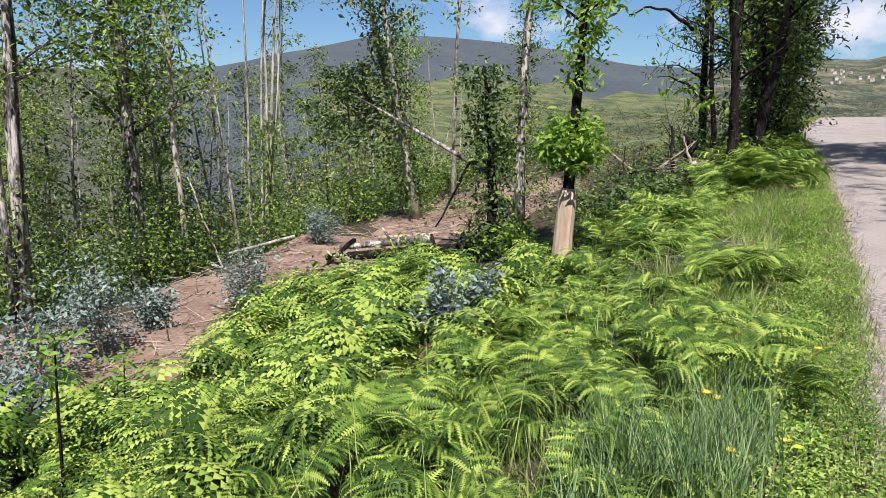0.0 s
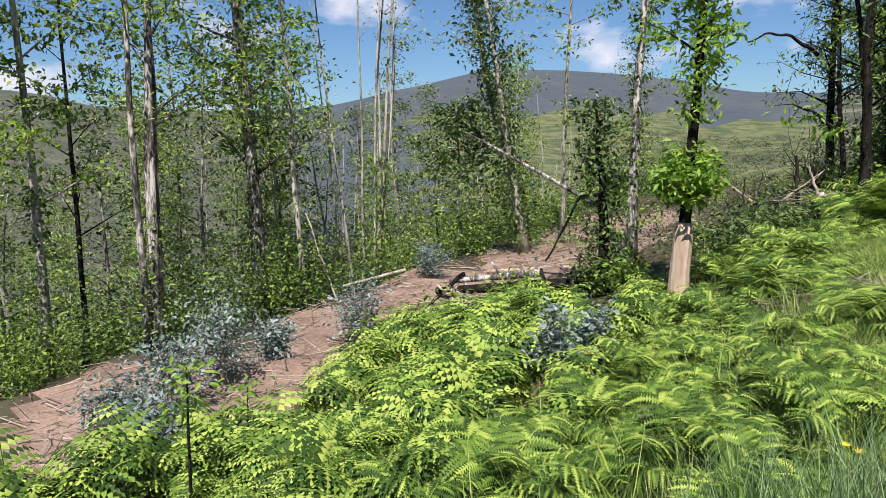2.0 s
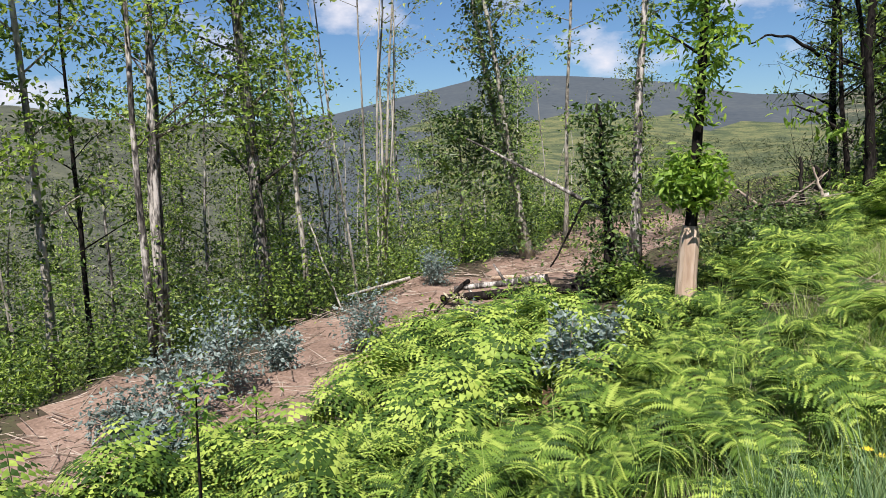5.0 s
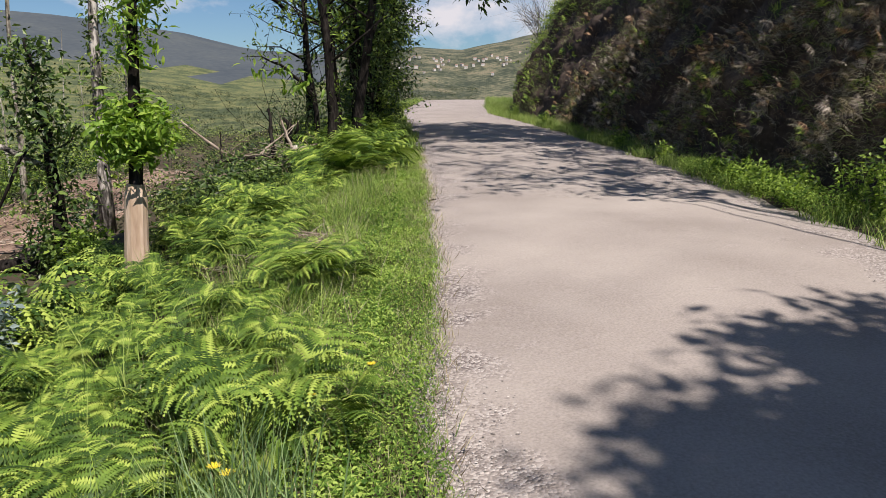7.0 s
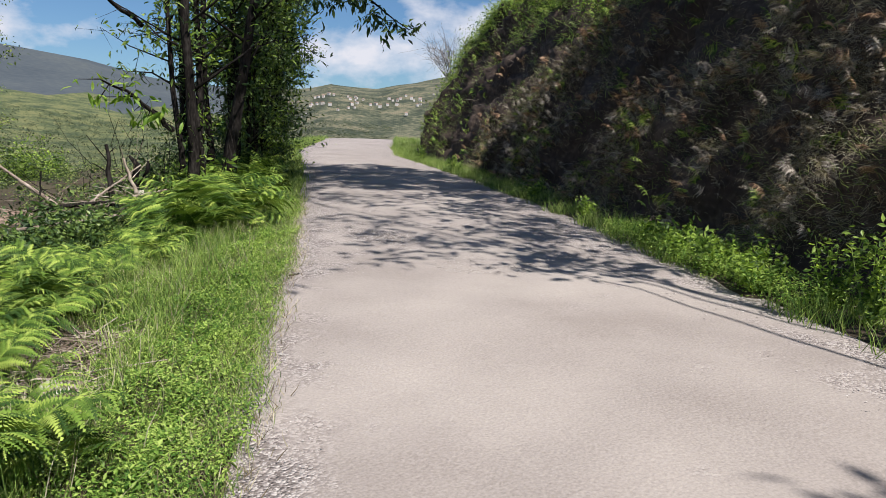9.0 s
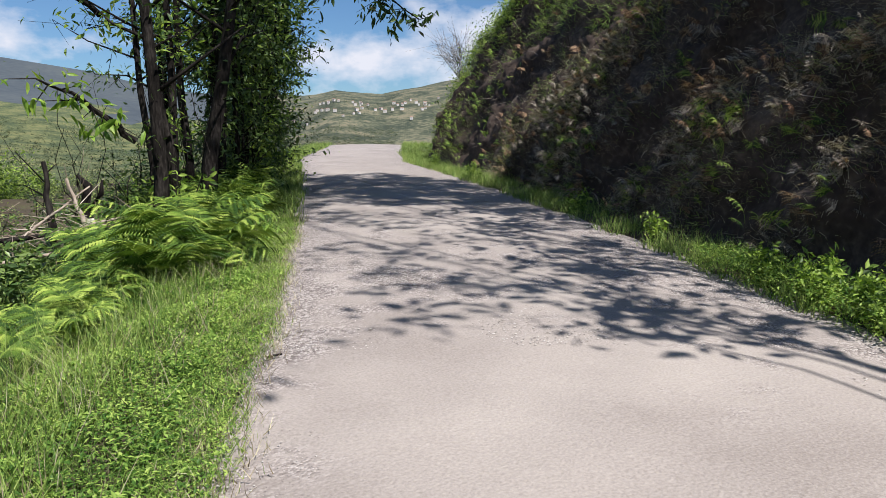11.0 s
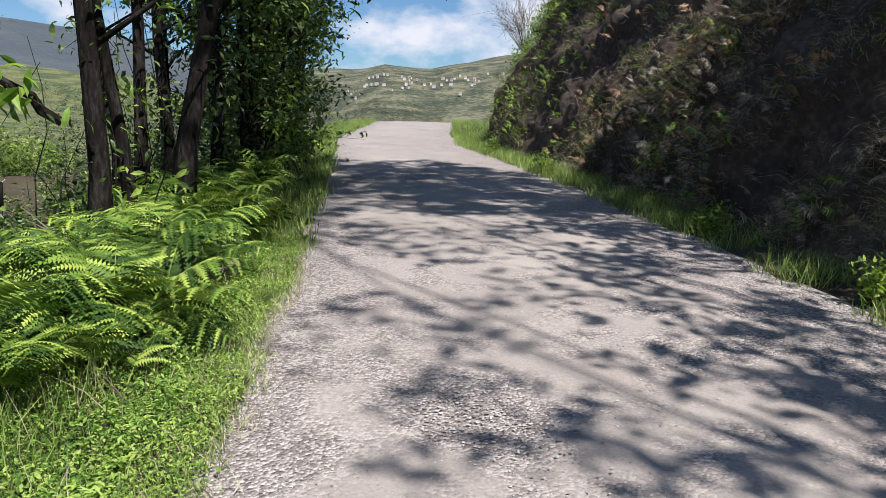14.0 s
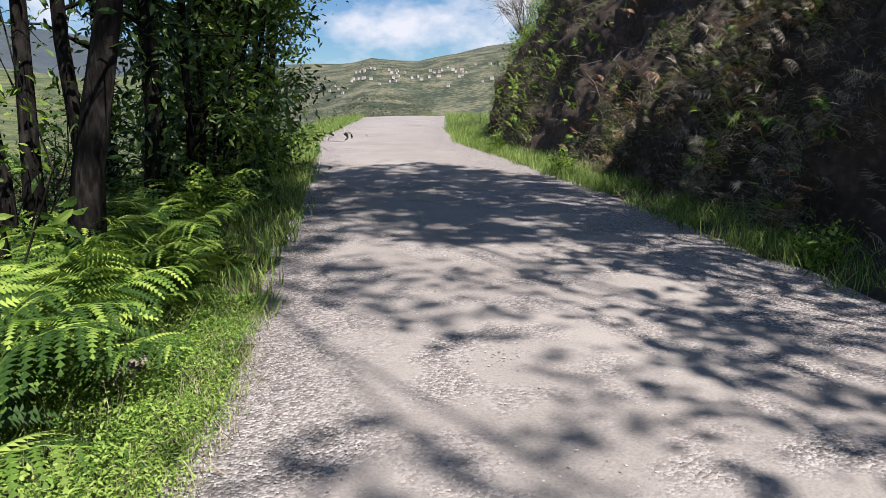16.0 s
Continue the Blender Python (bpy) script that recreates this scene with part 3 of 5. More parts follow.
def build_trees():
    T = tree
    row = "row of slender trees beyond the clearing"
    x, y = spot(-42.5, 11.5)
    T("tree", x, y, 11, 0.08, "slender pale-barked tree with tufts of leaves on its trunk", M_PALE, M_LEAF, (-0.3, 0), 0.3, 1, 20, 1.3, 3800, 0.105, 0.25, ivy=(1.0, 5.0, 500, 0.28), group=row, sprouts=10)
    x, y = spot(-37.6, 13.2)
    T("tree", x, y, 12, 0.075, "slender pale-barked tree, bare low trunk, leafy above", M_PALE, M_LEAF, (0, 0), 0.25, 1, 22, 1.3, 3800, 0.105, 0.25, ivy=(2.4, 3.4, 220, 0.25), group=row, sprouts=14)
    x, y = spot(-35.5, 15.5)
    T("tree", x, y, 9, 0.06, "thin dark tree with dead side twigs", M_DARK, M_OLIVE, (0.2, 0), 0.3, 1, 18, 1.1, 1200, 0.12, 0.25, group=row)
    x, y = spot(-31.0, 13.2)
    T("tree", x, y, 13, 0.075, "clump of grey stems with loose bark and a leafy crown", M_BARK, M_LEAF, (0.2, 0), 0.28, 1, 44, 1.5, 6500, 0.105, 0.28, stems=4, gap=0.5, group=row, sprouts=26)
    x, y = spot(-23.0, 15.5)
    T("tree", x, y, 13, 0.15, "grey tree with rough dark bark with shade and airy light crown", M_BARK, M_LEAF, (-0.5, 0), 0.22, 1, 32, 1.5, 5600, 0.105, 0.28, ivy=(0.6, 6.0, 900, 0.2), ivy_mat=M_LEAFD, group=row, sprouts=18)
    x, y = spot(-19.4, 15.5)
    T("tree", x, y, 12.5, 0.06, "thin straight pale tree with sparse leaves", M_PALE, M_LEAF, (-0.2, 0), 0.28, 1, 20, 1.3, 3600, 0.105, 0.25, group=row, sprouts=12)
    x, y = spot(-14.5, 18)
    T("tree", x, y, 11.5, 0.045, "group of thin pale stems, bare above a leafy foot", M_PALE, M_OLIVE, (0.3, 0), 0.5, 1, 22, 1.0, 600, 0.10, 0.3, stems=5, gap=0.75, ivy=(0.3, 3.6, 1600, 0.5), ivy_mat=M_LEAF, group=row)
    x, y = spot(-16.5, 19)
    T("tree", x, y, 8, 0.04, "leaning pale bare stem", M_PALE, M_OLIVE, (-1.2, 0), 0.4, 1, 12, 0.9, 300, 0.10, 0.3, stems=2, gap=0.4, group=row)
    x, y = spot(-7.6, 21)
    T("tree", x, y, 4.6, 0.06, "small round-headed tree with drooping dark crown", M_BARK, M_LEAFD, (0.1, 0), 0.5, 1, 20, 1.5, 2600, 0.13, 0.3, group="", up=0.2)
    x, y = spot(-2.0, 19)
    T("tree", x, y, 10, 0.12, "ivy-grown leaning tree at the clearing's end", M_PALE, M_OLIVE, (-1.7, 0), 0.45, 1, 18, 1.2, 1200, 0.12, 0.25, stems=2, gap=0.35, ivy=(0.4, 7.5, 5200, 0.55), ivy_mat=M_LEAFD, sprouts=14)
    x, y = spot(0.6, 19.5)
    T("tree", x, y, 11, 0.06, "thin pale tree with open crown", M_PALE, M_LEAF, (0.4, 0), 0.5, 1, 14, 1.3, 2400, 0.11, 0.25, sprouts=10)
    x, y = spot(3.9, 13.2)
    T("tree", x, y, 3.6, 0.12, "broken trunk smothered in dark ivy", M_DARK, M_LEAFD, (-0.2, 0), 0.5, 1, 8, 0.5, 500, 0.11, 0.2, ivy=(0.1, 3.7, 2200, 0.55), ivy_mat=M_LEAFD)
    x, y = spot(6.1, 16.6)
    T("tree", x, y, 11, 0.12, "grey upright tree with ragged bark and shoots", M_BARK, M_LEAF, (0.35, 0), 0.5, 1, 18, 1.2, 1200, 0.12, 0.25, ivy=(2.4, 8, 700, 0.22), ivy_mat=M_LEAFD, sprouts=12)
    # the pollarded chestnut above the ferns
    x, y = 1.62, 9.9
    ob = T("tree", x, y, 7.5, 0.085, "sprouting chestnut on a peeled trunk foot with bright leaves", M_DARK, M_LEAFL, (0.45, 0), 0.42, 1, 22, 0.5, 2600, 0.115, 0.18, shape="long", ivy=(2.6, 6.8, 2400, 0.30), ivy_mat=M_LEAFL, sink=0.1, bend=0.06)
    g, c = Geo(), Geo()
    tube(g, [(0.0, 0, 0), (0.02, 0, 0.6), (0.06, 0, 1.15), (0.075, 0, 1.3)], [0.15, 0.13, 0.125, 0.095], 12, 0, 0.12)
    part("peeled_foot", g, M_STUMP, ob, "pale wood bare of bark")
    a = rng.normal(size=(1700, 3))
    lump = 0.8 + 0.25 * np.sin(a[:, :1] * 3) * np.sin(a[:, 2:] * 4)
    a = a / np.linalg.norm(a, axis=1)[:, None] * (rng.random((1700, 1)) ** 0.4) * lump * [0.56, 0.56, 0.52] + [0.08, -0.02, 1.9]
    leaves(c, a, 0.115, "long", -0.2)
    part("leaf_rosette", c, M_LEAFL, ob, "bushy ball of fresh long leaves")
    # clump of trees against the road, its shade put into bark and leaf colours
    dense = "clump of trees at the roadside"
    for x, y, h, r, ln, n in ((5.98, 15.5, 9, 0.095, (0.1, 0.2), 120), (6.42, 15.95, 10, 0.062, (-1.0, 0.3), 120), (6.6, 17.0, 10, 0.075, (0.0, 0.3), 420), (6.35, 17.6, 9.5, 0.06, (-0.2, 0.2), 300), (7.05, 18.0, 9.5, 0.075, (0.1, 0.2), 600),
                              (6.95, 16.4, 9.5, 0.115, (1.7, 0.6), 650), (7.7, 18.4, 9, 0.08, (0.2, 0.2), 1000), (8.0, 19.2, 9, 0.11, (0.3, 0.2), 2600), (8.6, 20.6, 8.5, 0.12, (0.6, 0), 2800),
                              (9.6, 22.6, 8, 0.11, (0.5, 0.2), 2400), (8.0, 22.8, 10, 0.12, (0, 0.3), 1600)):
        # fuller crowns take the darker leaf colour that stands in for shade
        T("tree", x, y, h, r, "tall roadside tree with glossy leaves, shade put into its bark", M_DARK, M_LEAFD if n > 700 else M_LEAF, ln, 0.24, 1, 28 if n > 700 else 15, 1.2, int(n * (1.8 if n > 700 else 1.1)), 0.13, 0.28, shape="long", ivy=(0.5 if n > 700 else 1.2, 6, 900 if n > 700 else 110, 0.3), group=dense, bend=0.5, sprouts=4)
    # low leafy skirts of the clump, towards the road; darker leaves hold its shade
    for x, y, leaf in ((8.5, 19.2, M_LEAFD), (8.9, 20.4, M_LEAF), (9.8, 22.0, M_LEAF), (10.4, 23.4, M_LEAFD), (9.4, 21.2, M_LEAFD)):
        T("shrub", x, y, 5.6, 0.05, "dense shrub of long leaves at the road edge, shade in the darker ones", M_DARK, leaf, (0.3, -0.1), 0.06, 1, 40, 1.0, 4200, 0.115, 0.24, shape="long", stems=3, gap=0.4, group="roadside shrubs")
    # trees on the bank, whose shade falls on the road
    over = "trees along the top of the bank"
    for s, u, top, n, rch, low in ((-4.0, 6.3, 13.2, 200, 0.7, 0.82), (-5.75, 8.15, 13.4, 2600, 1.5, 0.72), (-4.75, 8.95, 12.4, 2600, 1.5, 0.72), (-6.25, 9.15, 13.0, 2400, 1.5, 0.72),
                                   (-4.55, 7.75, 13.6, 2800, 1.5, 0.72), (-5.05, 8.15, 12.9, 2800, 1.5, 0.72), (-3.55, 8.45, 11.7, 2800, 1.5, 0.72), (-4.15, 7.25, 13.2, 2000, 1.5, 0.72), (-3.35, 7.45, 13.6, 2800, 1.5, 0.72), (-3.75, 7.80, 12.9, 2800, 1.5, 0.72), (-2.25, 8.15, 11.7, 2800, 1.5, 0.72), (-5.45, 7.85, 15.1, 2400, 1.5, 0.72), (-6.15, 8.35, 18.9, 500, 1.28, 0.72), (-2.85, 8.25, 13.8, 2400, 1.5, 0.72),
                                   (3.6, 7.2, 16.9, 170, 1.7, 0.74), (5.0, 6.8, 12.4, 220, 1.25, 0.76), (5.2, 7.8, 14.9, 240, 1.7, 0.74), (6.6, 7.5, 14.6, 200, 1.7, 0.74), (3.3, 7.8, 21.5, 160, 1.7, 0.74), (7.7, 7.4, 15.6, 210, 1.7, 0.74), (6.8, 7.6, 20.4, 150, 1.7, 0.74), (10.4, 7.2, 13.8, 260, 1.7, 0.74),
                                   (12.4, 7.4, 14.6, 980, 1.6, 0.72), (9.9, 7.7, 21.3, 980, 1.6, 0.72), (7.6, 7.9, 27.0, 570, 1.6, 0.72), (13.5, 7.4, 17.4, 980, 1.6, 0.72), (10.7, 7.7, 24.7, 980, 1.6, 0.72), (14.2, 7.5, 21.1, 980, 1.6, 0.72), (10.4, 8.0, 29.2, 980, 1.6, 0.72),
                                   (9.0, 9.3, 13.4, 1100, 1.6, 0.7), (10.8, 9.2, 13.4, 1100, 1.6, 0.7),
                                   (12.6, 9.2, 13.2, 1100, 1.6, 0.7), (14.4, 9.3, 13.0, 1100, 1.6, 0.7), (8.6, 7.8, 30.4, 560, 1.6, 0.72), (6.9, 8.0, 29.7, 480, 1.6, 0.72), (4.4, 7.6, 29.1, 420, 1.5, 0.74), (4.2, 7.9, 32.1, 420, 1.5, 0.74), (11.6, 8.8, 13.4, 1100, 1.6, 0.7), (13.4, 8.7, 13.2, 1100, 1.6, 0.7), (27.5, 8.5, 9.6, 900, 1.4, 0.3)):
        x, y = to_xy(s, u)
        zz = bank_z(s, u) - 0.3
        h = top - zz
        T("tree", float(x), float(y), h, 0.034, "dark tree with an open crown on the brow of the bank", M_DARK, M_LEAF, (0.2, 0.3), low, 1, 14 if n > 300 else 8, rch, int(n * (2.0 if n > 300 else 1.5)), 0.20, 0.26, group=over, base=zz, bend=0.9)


build_trees()


# ---- bracken ----
def frond_mesh(name, length, pairs, teeth, seed, mat=None):
    """A bracken frond: bare stalk, then a drooping blade whose side fronds are toothed like combs."""
    q = np.random.default_rng(seed)
    g = Geo()
    up, nod = radians(64 + 16 * q.random()), radians(-32 + 40 * q.random())
    fine = np.linspace(0, 1.05, 64)
    ang = up + (nod - up) * fine ** 1.5
    ys = np.concatenate([[0], np.cumsum(np.cos(ang[:-1]) * np.diff(fine))]) * length
    zs = np.concatenate([[0], np.cumsum(np.sin(ang[:-1]) * np.diff(fine))]) * length

    def spine(k):
        return np.stack([0.05 * length * np.sin(k * 3 + seed), np.interp(k, fine, ys), np.interp(k, fine, zs)], -1)

    tube(g, spine(np.linspace(0, 1, 9)), np.linspace(0.006, 0.0015, 9), 3)
    for i in range(pairs):
        k = 0.36 + 0.64 * (i + 0.4) / pairs
        p = spine(np.array(k))
        d = spine(np.array(min(k + 0.03, 1.03))) - spine(np.array(k - 0.03))
        d /= np.linalg.norm(d)
        ln = length * (0.33 + 0.09 * q.random()) * (1 - ((k - 0.36) / 0.66) ** 1.3) ** 0.8 + 0.012
        for side in (-1, 1):
            way = np.array([side, 0, 0]) * 0.9 + d * (0.42 + 0.25 * q.random()) + np.array([0, 0, 0.22 - 0.3 * q.random()])
            way /= np.linalg.norm(way)
            along = d - way * (d @ way)
            along /= np.linalg.norm(along)
            nrm = np.cross(way, along)
            nrm *= np.sign(nrm[2]) or 1.0
            n = max(3, int(round(teeth * (0.35 + 0.65 * ln / (0.36 * length)))))
            fall = np.array([0, 0, -(0.32 + 0.3 * q.random()) * ln])
            t = np.linspace(0, 1, n + 1)
            v = [p + way * ln * a + fall * a * a for a in t]
            f = []
            for j in range(n):
                a = (j + 0.5) / n
                wide = ln * 0.145 * (1 - a) ** 0.6 * min(1.0, 0.65 + 2 * a) * (0.85 + 0.3 * q.random()) + 0.004
                o = len(v)
                v += [v[j] * 0.35 + v[j + 1] * 0.65 + way * wide * 0.12 + e * along * wide - nrm * wide * 0.22 for e in (1, -1)]
                f += [(j, j + 1, o), (j, o + 1, j + 1)]
            g.add(v, f)
    return g.mesh(name, mat or M_FERN)


def build_ferns():
    near = [frond_mesh("frond", 0.86, 11, 13, i) for i in range(8)]
    plants = []
    for i in range(4):
        f = thing("fern", (0, 0, 0), "fresh green bracken fern with arching feathery fronds", "fern", "bracken along the verge")
        for j in range(6):
            fr = new("frond", near[(3 * i + j) % 8])
            fr.parent = f
            sc = 0.65 + 0.5 * rng.random()
            fr.matrix_basis = pose(0.10 * rng.normal(), 0.10 * rng.normal(), -0.02, 8 * rng.normal(), 8 * rng.normal(), 60 * j + 30 * rng.normal()) @ Matrix.Scale(sc, 4)
        plants.append(f)
    # mounds of plants that lean outwards, with dark gaps between
    mounds = []
    for k in range(5200):
        if k % 3:
            s, w = rng.random() * 20.0 - 1.0, 0.85 + 3.3 * rng.random() ** 1.1
            x, y = to_xy(s, float(road_left(s)) - w)
        else:
            x, y = spot(-44 + 66 * rng.random(), 2.5 + 3.9 * rng.random())
            s, u = to_su(x, y)
            w = float(road_left(s)) - u
        if y < 1.6 and x > -2.5 or math.hypot(x, y) < 2.1 or w < 0.8:
            continue
        if math.hypot(x - 0.2, y - 8.3) < 0.8 or math.hypot(x - 0.03, y - 6.4) < 0.55 or math.hypot(x + 1.0, y - 9.0) < 0.7 or math.hypot(x + 0.3, y - 5.7) < 0.45 or math.hypot(x - 2.8, y - 7.0) < 0.75:
            continue
        if 7.4 < s < 9.3 and w < 1.6 or 9.3 <= s < 13.0 and w < 1.55 or 14.4 < s < 15.4 and w < 1.2 or s > 10.5 and w > 2.5 or s > 12.5 and w > 2.0 or 1.2 < x < 2.1 and 8.4 < y < 10.2:
            continue
        if min((math.hypot(x - a[0], y - a[1]) for a in mounds), default=9) > (0.42 if s > 12.8 else 0.52):
            mounds.append((x, y, s, w))
    k, loose = 0, []
    mounds.sort(key=lambda a: a[3])
    for x, y, s, w in mounds:
        grown = 0.58 + 0.34 * rng.random() + (0.22 if s > 13.5 else 0.0) - (0.12 if 4 < y and x < 2 else 0.0)
        turn = 360 * rng.random()
        for j in range(4):
            a = radians(turn + 90 * j)
            r = (0.16 + 0.10 * rng.random()) * (j > 0)
            px, py = x + r * math.cos(a), y + r * math.sin(a)
            sc = grown * ((1.12 if j == 0 else 0.95) + 0.12 * rng.normal())
            m = pose(px, py, float(ground_z(px, py)) - 0.02) @ Euler((-radians(14) * math.sin(a) * (j > 0), radians(14) * math.cos(a) * (j > 0), rng.random() * 6.28)).to_matrix().to_4x4() @ Matrix.Scale(sc, 4)
            if k < 4:
                plants[k].matrix_basis = m
            elif k < 296:
                copy_thing(plants[k % 4], m @ Matrix.Scale(1 / plants[k % 4].scale[0], 4))
            else:
                loose.append((*m.translation, sc))
            k += 1
    dead = frond_mesh("frond", 0.7, 9, 6, 3, M_DEAD)
    for x, y in ((-0.45, 5.9), (-0.15, 5.6), (-0.05, 5.9), (-0.4, 5.5)):
        f = thing("dead_fern", (x, y, float(ground_z(x, y)) + 0.05), "withered brown bracken fern among the green", "fern", "withered ferns")
        for j in range(8):
            fr = new("frond", dead)
            fr.parent = f
            fr.matrix_basis = pose(0.1 * rng.normal(), 0.1 * rng.normal(), 0, 14 * rng.normal() - 14, 20 * rng.normal(), 45 * j) @ Matrix.Scale(0.7 + 0.4 * rng.random(), 4)
    # the rest of the thicket, farther off
    low = frond_mesh("thicket frond", 0.84, 9, 6, 9)
    tv = np.empty(len(low.vertices) * 3)
    low.vertices.foreach_get("co", tv)
    tv = tv.reshape(-1, 3)
    low.calc_loop_triangles()
    tf = np.empty(len(low.loop_triangles) * 3, np.int32)
    low.loop_triangles.foreach_get("vertices", tf)
    tf = tf.reshape(-1, 3)
    bpy.data.meshes.remove(low)
    at = []
    while len(at) < 170:
        s, w = rng.random() * 36 - 8, 0.9 + 5.2 * rng.random() ** 1.2
        u = float(road_left(s)) - w
        x, y = to_xy(s, u)
        if math.hypot(x, y) < 5.0 or (s > 8.5 and w > 2.6) or (s < 19 and w < 3.0) or (1.1 < x < 2.2 and 8.0 < y < 10.2) or (s > 17 and w > 2.2):
            continue
        at.append((x, y))
    at = np.array(at)
    at3 = np.column_stack([at, ground_z(at[:, 0], at[:, 1])])
    P = np.repeat(at3, 6, 0) + np.column_stack([rng.normal(size=(len(at) * 6, 2)) * 0.05, rng.random(len(at) * 6) * 0.05])
    ang = rng.random(len(P)) * 6.283
    way = np.stack([np.cos(ang), np.sin(ang), 0.25 * rng.normal(size=len(P))], -1)
    g = Geo()
    scatter(g, tv, tf, P, frames(way, rng.normal(size=len(P)) * 0.2), 0.8 + 0.5 * rng.random(len(P)))
    loose = np.repeat(np.array(loose), 6, 0)
    k = len(loose)
    ang = rng.random(k) * 6.283
    way = np.stack([np.cos(ang), np.sin(ang), 0.2 * rng.normal(size=k)], -1)
    scatter(g, tv, tf, loose[:, :3] + np.column_stack([rng.normal(size=(k, 2)) * 0.08, np.zeros(k)]), frames(way, rng.normal(size=k) * 0.15), loose[:, 3] * (0.65 + 0.5 * rng.random(k)))
    tagged(part("bracken_thicket", g, M_FERN), "thicket of bright green bracken on the slope", "fern", kind="stuff")


build_ferns()


# ---- grass ----
def blades(g, x, y, z, height, width, lean=0.5, mat=0):
    k = len(x)
    ang = rng.random(k) * 6.283
    way = np.stack([np.cos(ang) * lean * rng.random(k), np.sin(ang) * lean * rng.random(k), np.ones(k)], -1)
    h = height * (0.5 + 0.8 * rng.random(k))
    size = np.stack([width * (0.7 + 0.6 * rng.random(k)), h, h], -1)
    turn = frames(way)
    a = rng.random(k) * 6.283
    c, s_ = np.cos(a)[:, None], np.sin(a)[:, None]
    turn = np.stack([turn[..., 0] * c + turn[..., 2] * s_, turn[..., 1], turn[..., 2] * c - turn[..., 0] * s_], -1)
    scatter(g, BLADE_V, BLADE_F, np.stack([x, y, z], -1), turn, size, mat)


def strip(k, s0, s1, w0, w1, power=1.0, side="left", bias=1.0):
    s = s0 + (s1 - s0) * rng.random(k) ** bias
    w = w0 + (w1 - w0) * rng.random(k) ** power
    w = w + (0.05 * np.sin(s * 2.3) * np.sin(s * 0.9 + 1) + 0.04 * rng.normal(size=k)) * np.clip(1 - w, 0, 1)
    u = road_left(s) - w if side == "left" else road_right(s) + w
    bare = (side == "left") & (s > 7.5) & (s < 9.2) & (w > 1.0) & (w < 2.3) & (rng.random(k) < 0.85)
    x, y = to_xy(s, u)
    return x[~bare], y[~bare], s[~bare]


def build_grass():
    g = Geo()
    x, y, s = strip(62000, -1.5, 17, -0.04, 1.35, 0.95)
    blades(g, x, y, ground_z(x, y), 0.085, 0.0045, 1.2)
    x, y, s = strip(12000, -1.5, 17, 0.7, 1.8)
    blades(g, x, y, ground_z(x, y), 0.30, 0.006, 0.9)
    x, y, s = strip(12000, 17, 48, -0.05, 1.3)
    blades(g, x, y, ground_z(x, y), 0.22, 0.014, 0.8)
    x, y, s = strip(2600, -1, 16, 1.5, 4)
    blades(g, x, y, ground_z(x, y), 0.5, 0.008, 0.6)
    x, y, s = strip(8000, 32, 70, -0.1, 7)
    blades(g, x, y, ground_z(x, y), 0.28, 0.016, 0.9)
    x, y, s = strip(9000, 36, 66, 0.0, 6, 1.5, "right")
    blades(g, x, y, ground_z(x, y), 0.28, 0.016, 0.9)
    tagged(part("grass", g, M_GRASS), "lush green verge grass along the road edge", "grass", kind="stuff")
    g = Geo()
    for k, w0, w1, tall in ((60000, 0.02, 0.5, 0.07), (84000, 0.3, 1.45, 0.15)):
        x, y, s = strip(k, -1, 17.5, w0, w1)
        k = len(x)
        mound = 0.45 + 0.55 * np.abs(np.sin(s * 2.9 + 3 * np.sin(x * 1.7)) * np.sin(y * 3.3 + 1)) + 0.25 * np.sin(s * 7.1) * np.sin(x * 9)
        scatter(g, LEAF_V, LEAF_F, np.stack([x, y, ground_z(x, y) + 0.01 + tall * mound.clip(0.1, 1.2) * rng.random(k) ** 0.6], -1), frames(rng.normal(size=(k, 3)) * [1, 1, 0.4]), (0.013 + 0.022 * rng.random(k)) * (1.25 if tall > 0.1 else 1.0))
    tagged(part("clover", g, M_CLOVER), "low clover and weeds among the verge grass", "grass", kind="stuff")
    g = Geo()
    x, y, s = strip(30000, 3, 38, 0.12, 1.25, 1.0, "right")
    thick = np.sin(s * 1.9) * np.sin(s * 0.83 + 2) + 0.5 * np.sin(s * 4.7)
    keep = thick + 1.2 * (rng.random(len(s)) - 0.5) > -0.1
    keep |= (s > 23) & (rng.random(len(s)) < 0.5)
    x, y, s = x[keep], y[keep], s[keep]
    blades(g, x, y, road_z(s) - 0.03, 0.24, 0.009, 0.9)
    x, y, s = strip(9000, 9.6, 14.0, 0.08, 0.75, 1.0, "right")
    k = len(x)
    scatter(g, LEAF_V, LEAF_F, np.stack([x, y, road_z(s) + 0.24 * rng.random(k) ** 0.7], -1), frames(rng.normal(size=(k, 3)) * [1, 1, 0.4]), 0.02 + 0.03 * rng.random(k), 1)
    tagged(part("bank_foot_grass", g, [M_GRASS, M_CLOVER]), "green grass and weeds at the foot of the bank", "grass", kind="stuff")
    g = Geo()
    x, y, s = strip(5200, -1, 18, -0.12, 0.35)
    blades(g, x, y, ground_z(x, y), 0.10, 0.005, 1.2)
    x, y, s = strip(2600, -1, 17, 0.4, 1.8)
    blades(g, x, y, ground_z(x, y), 0.32, 0.005, 1.0)
    tagged(part("dry_grass", g, M_STRAW), "dry straw-coloured blades along the road edge", "grass", kind="stuff")


build_grass()


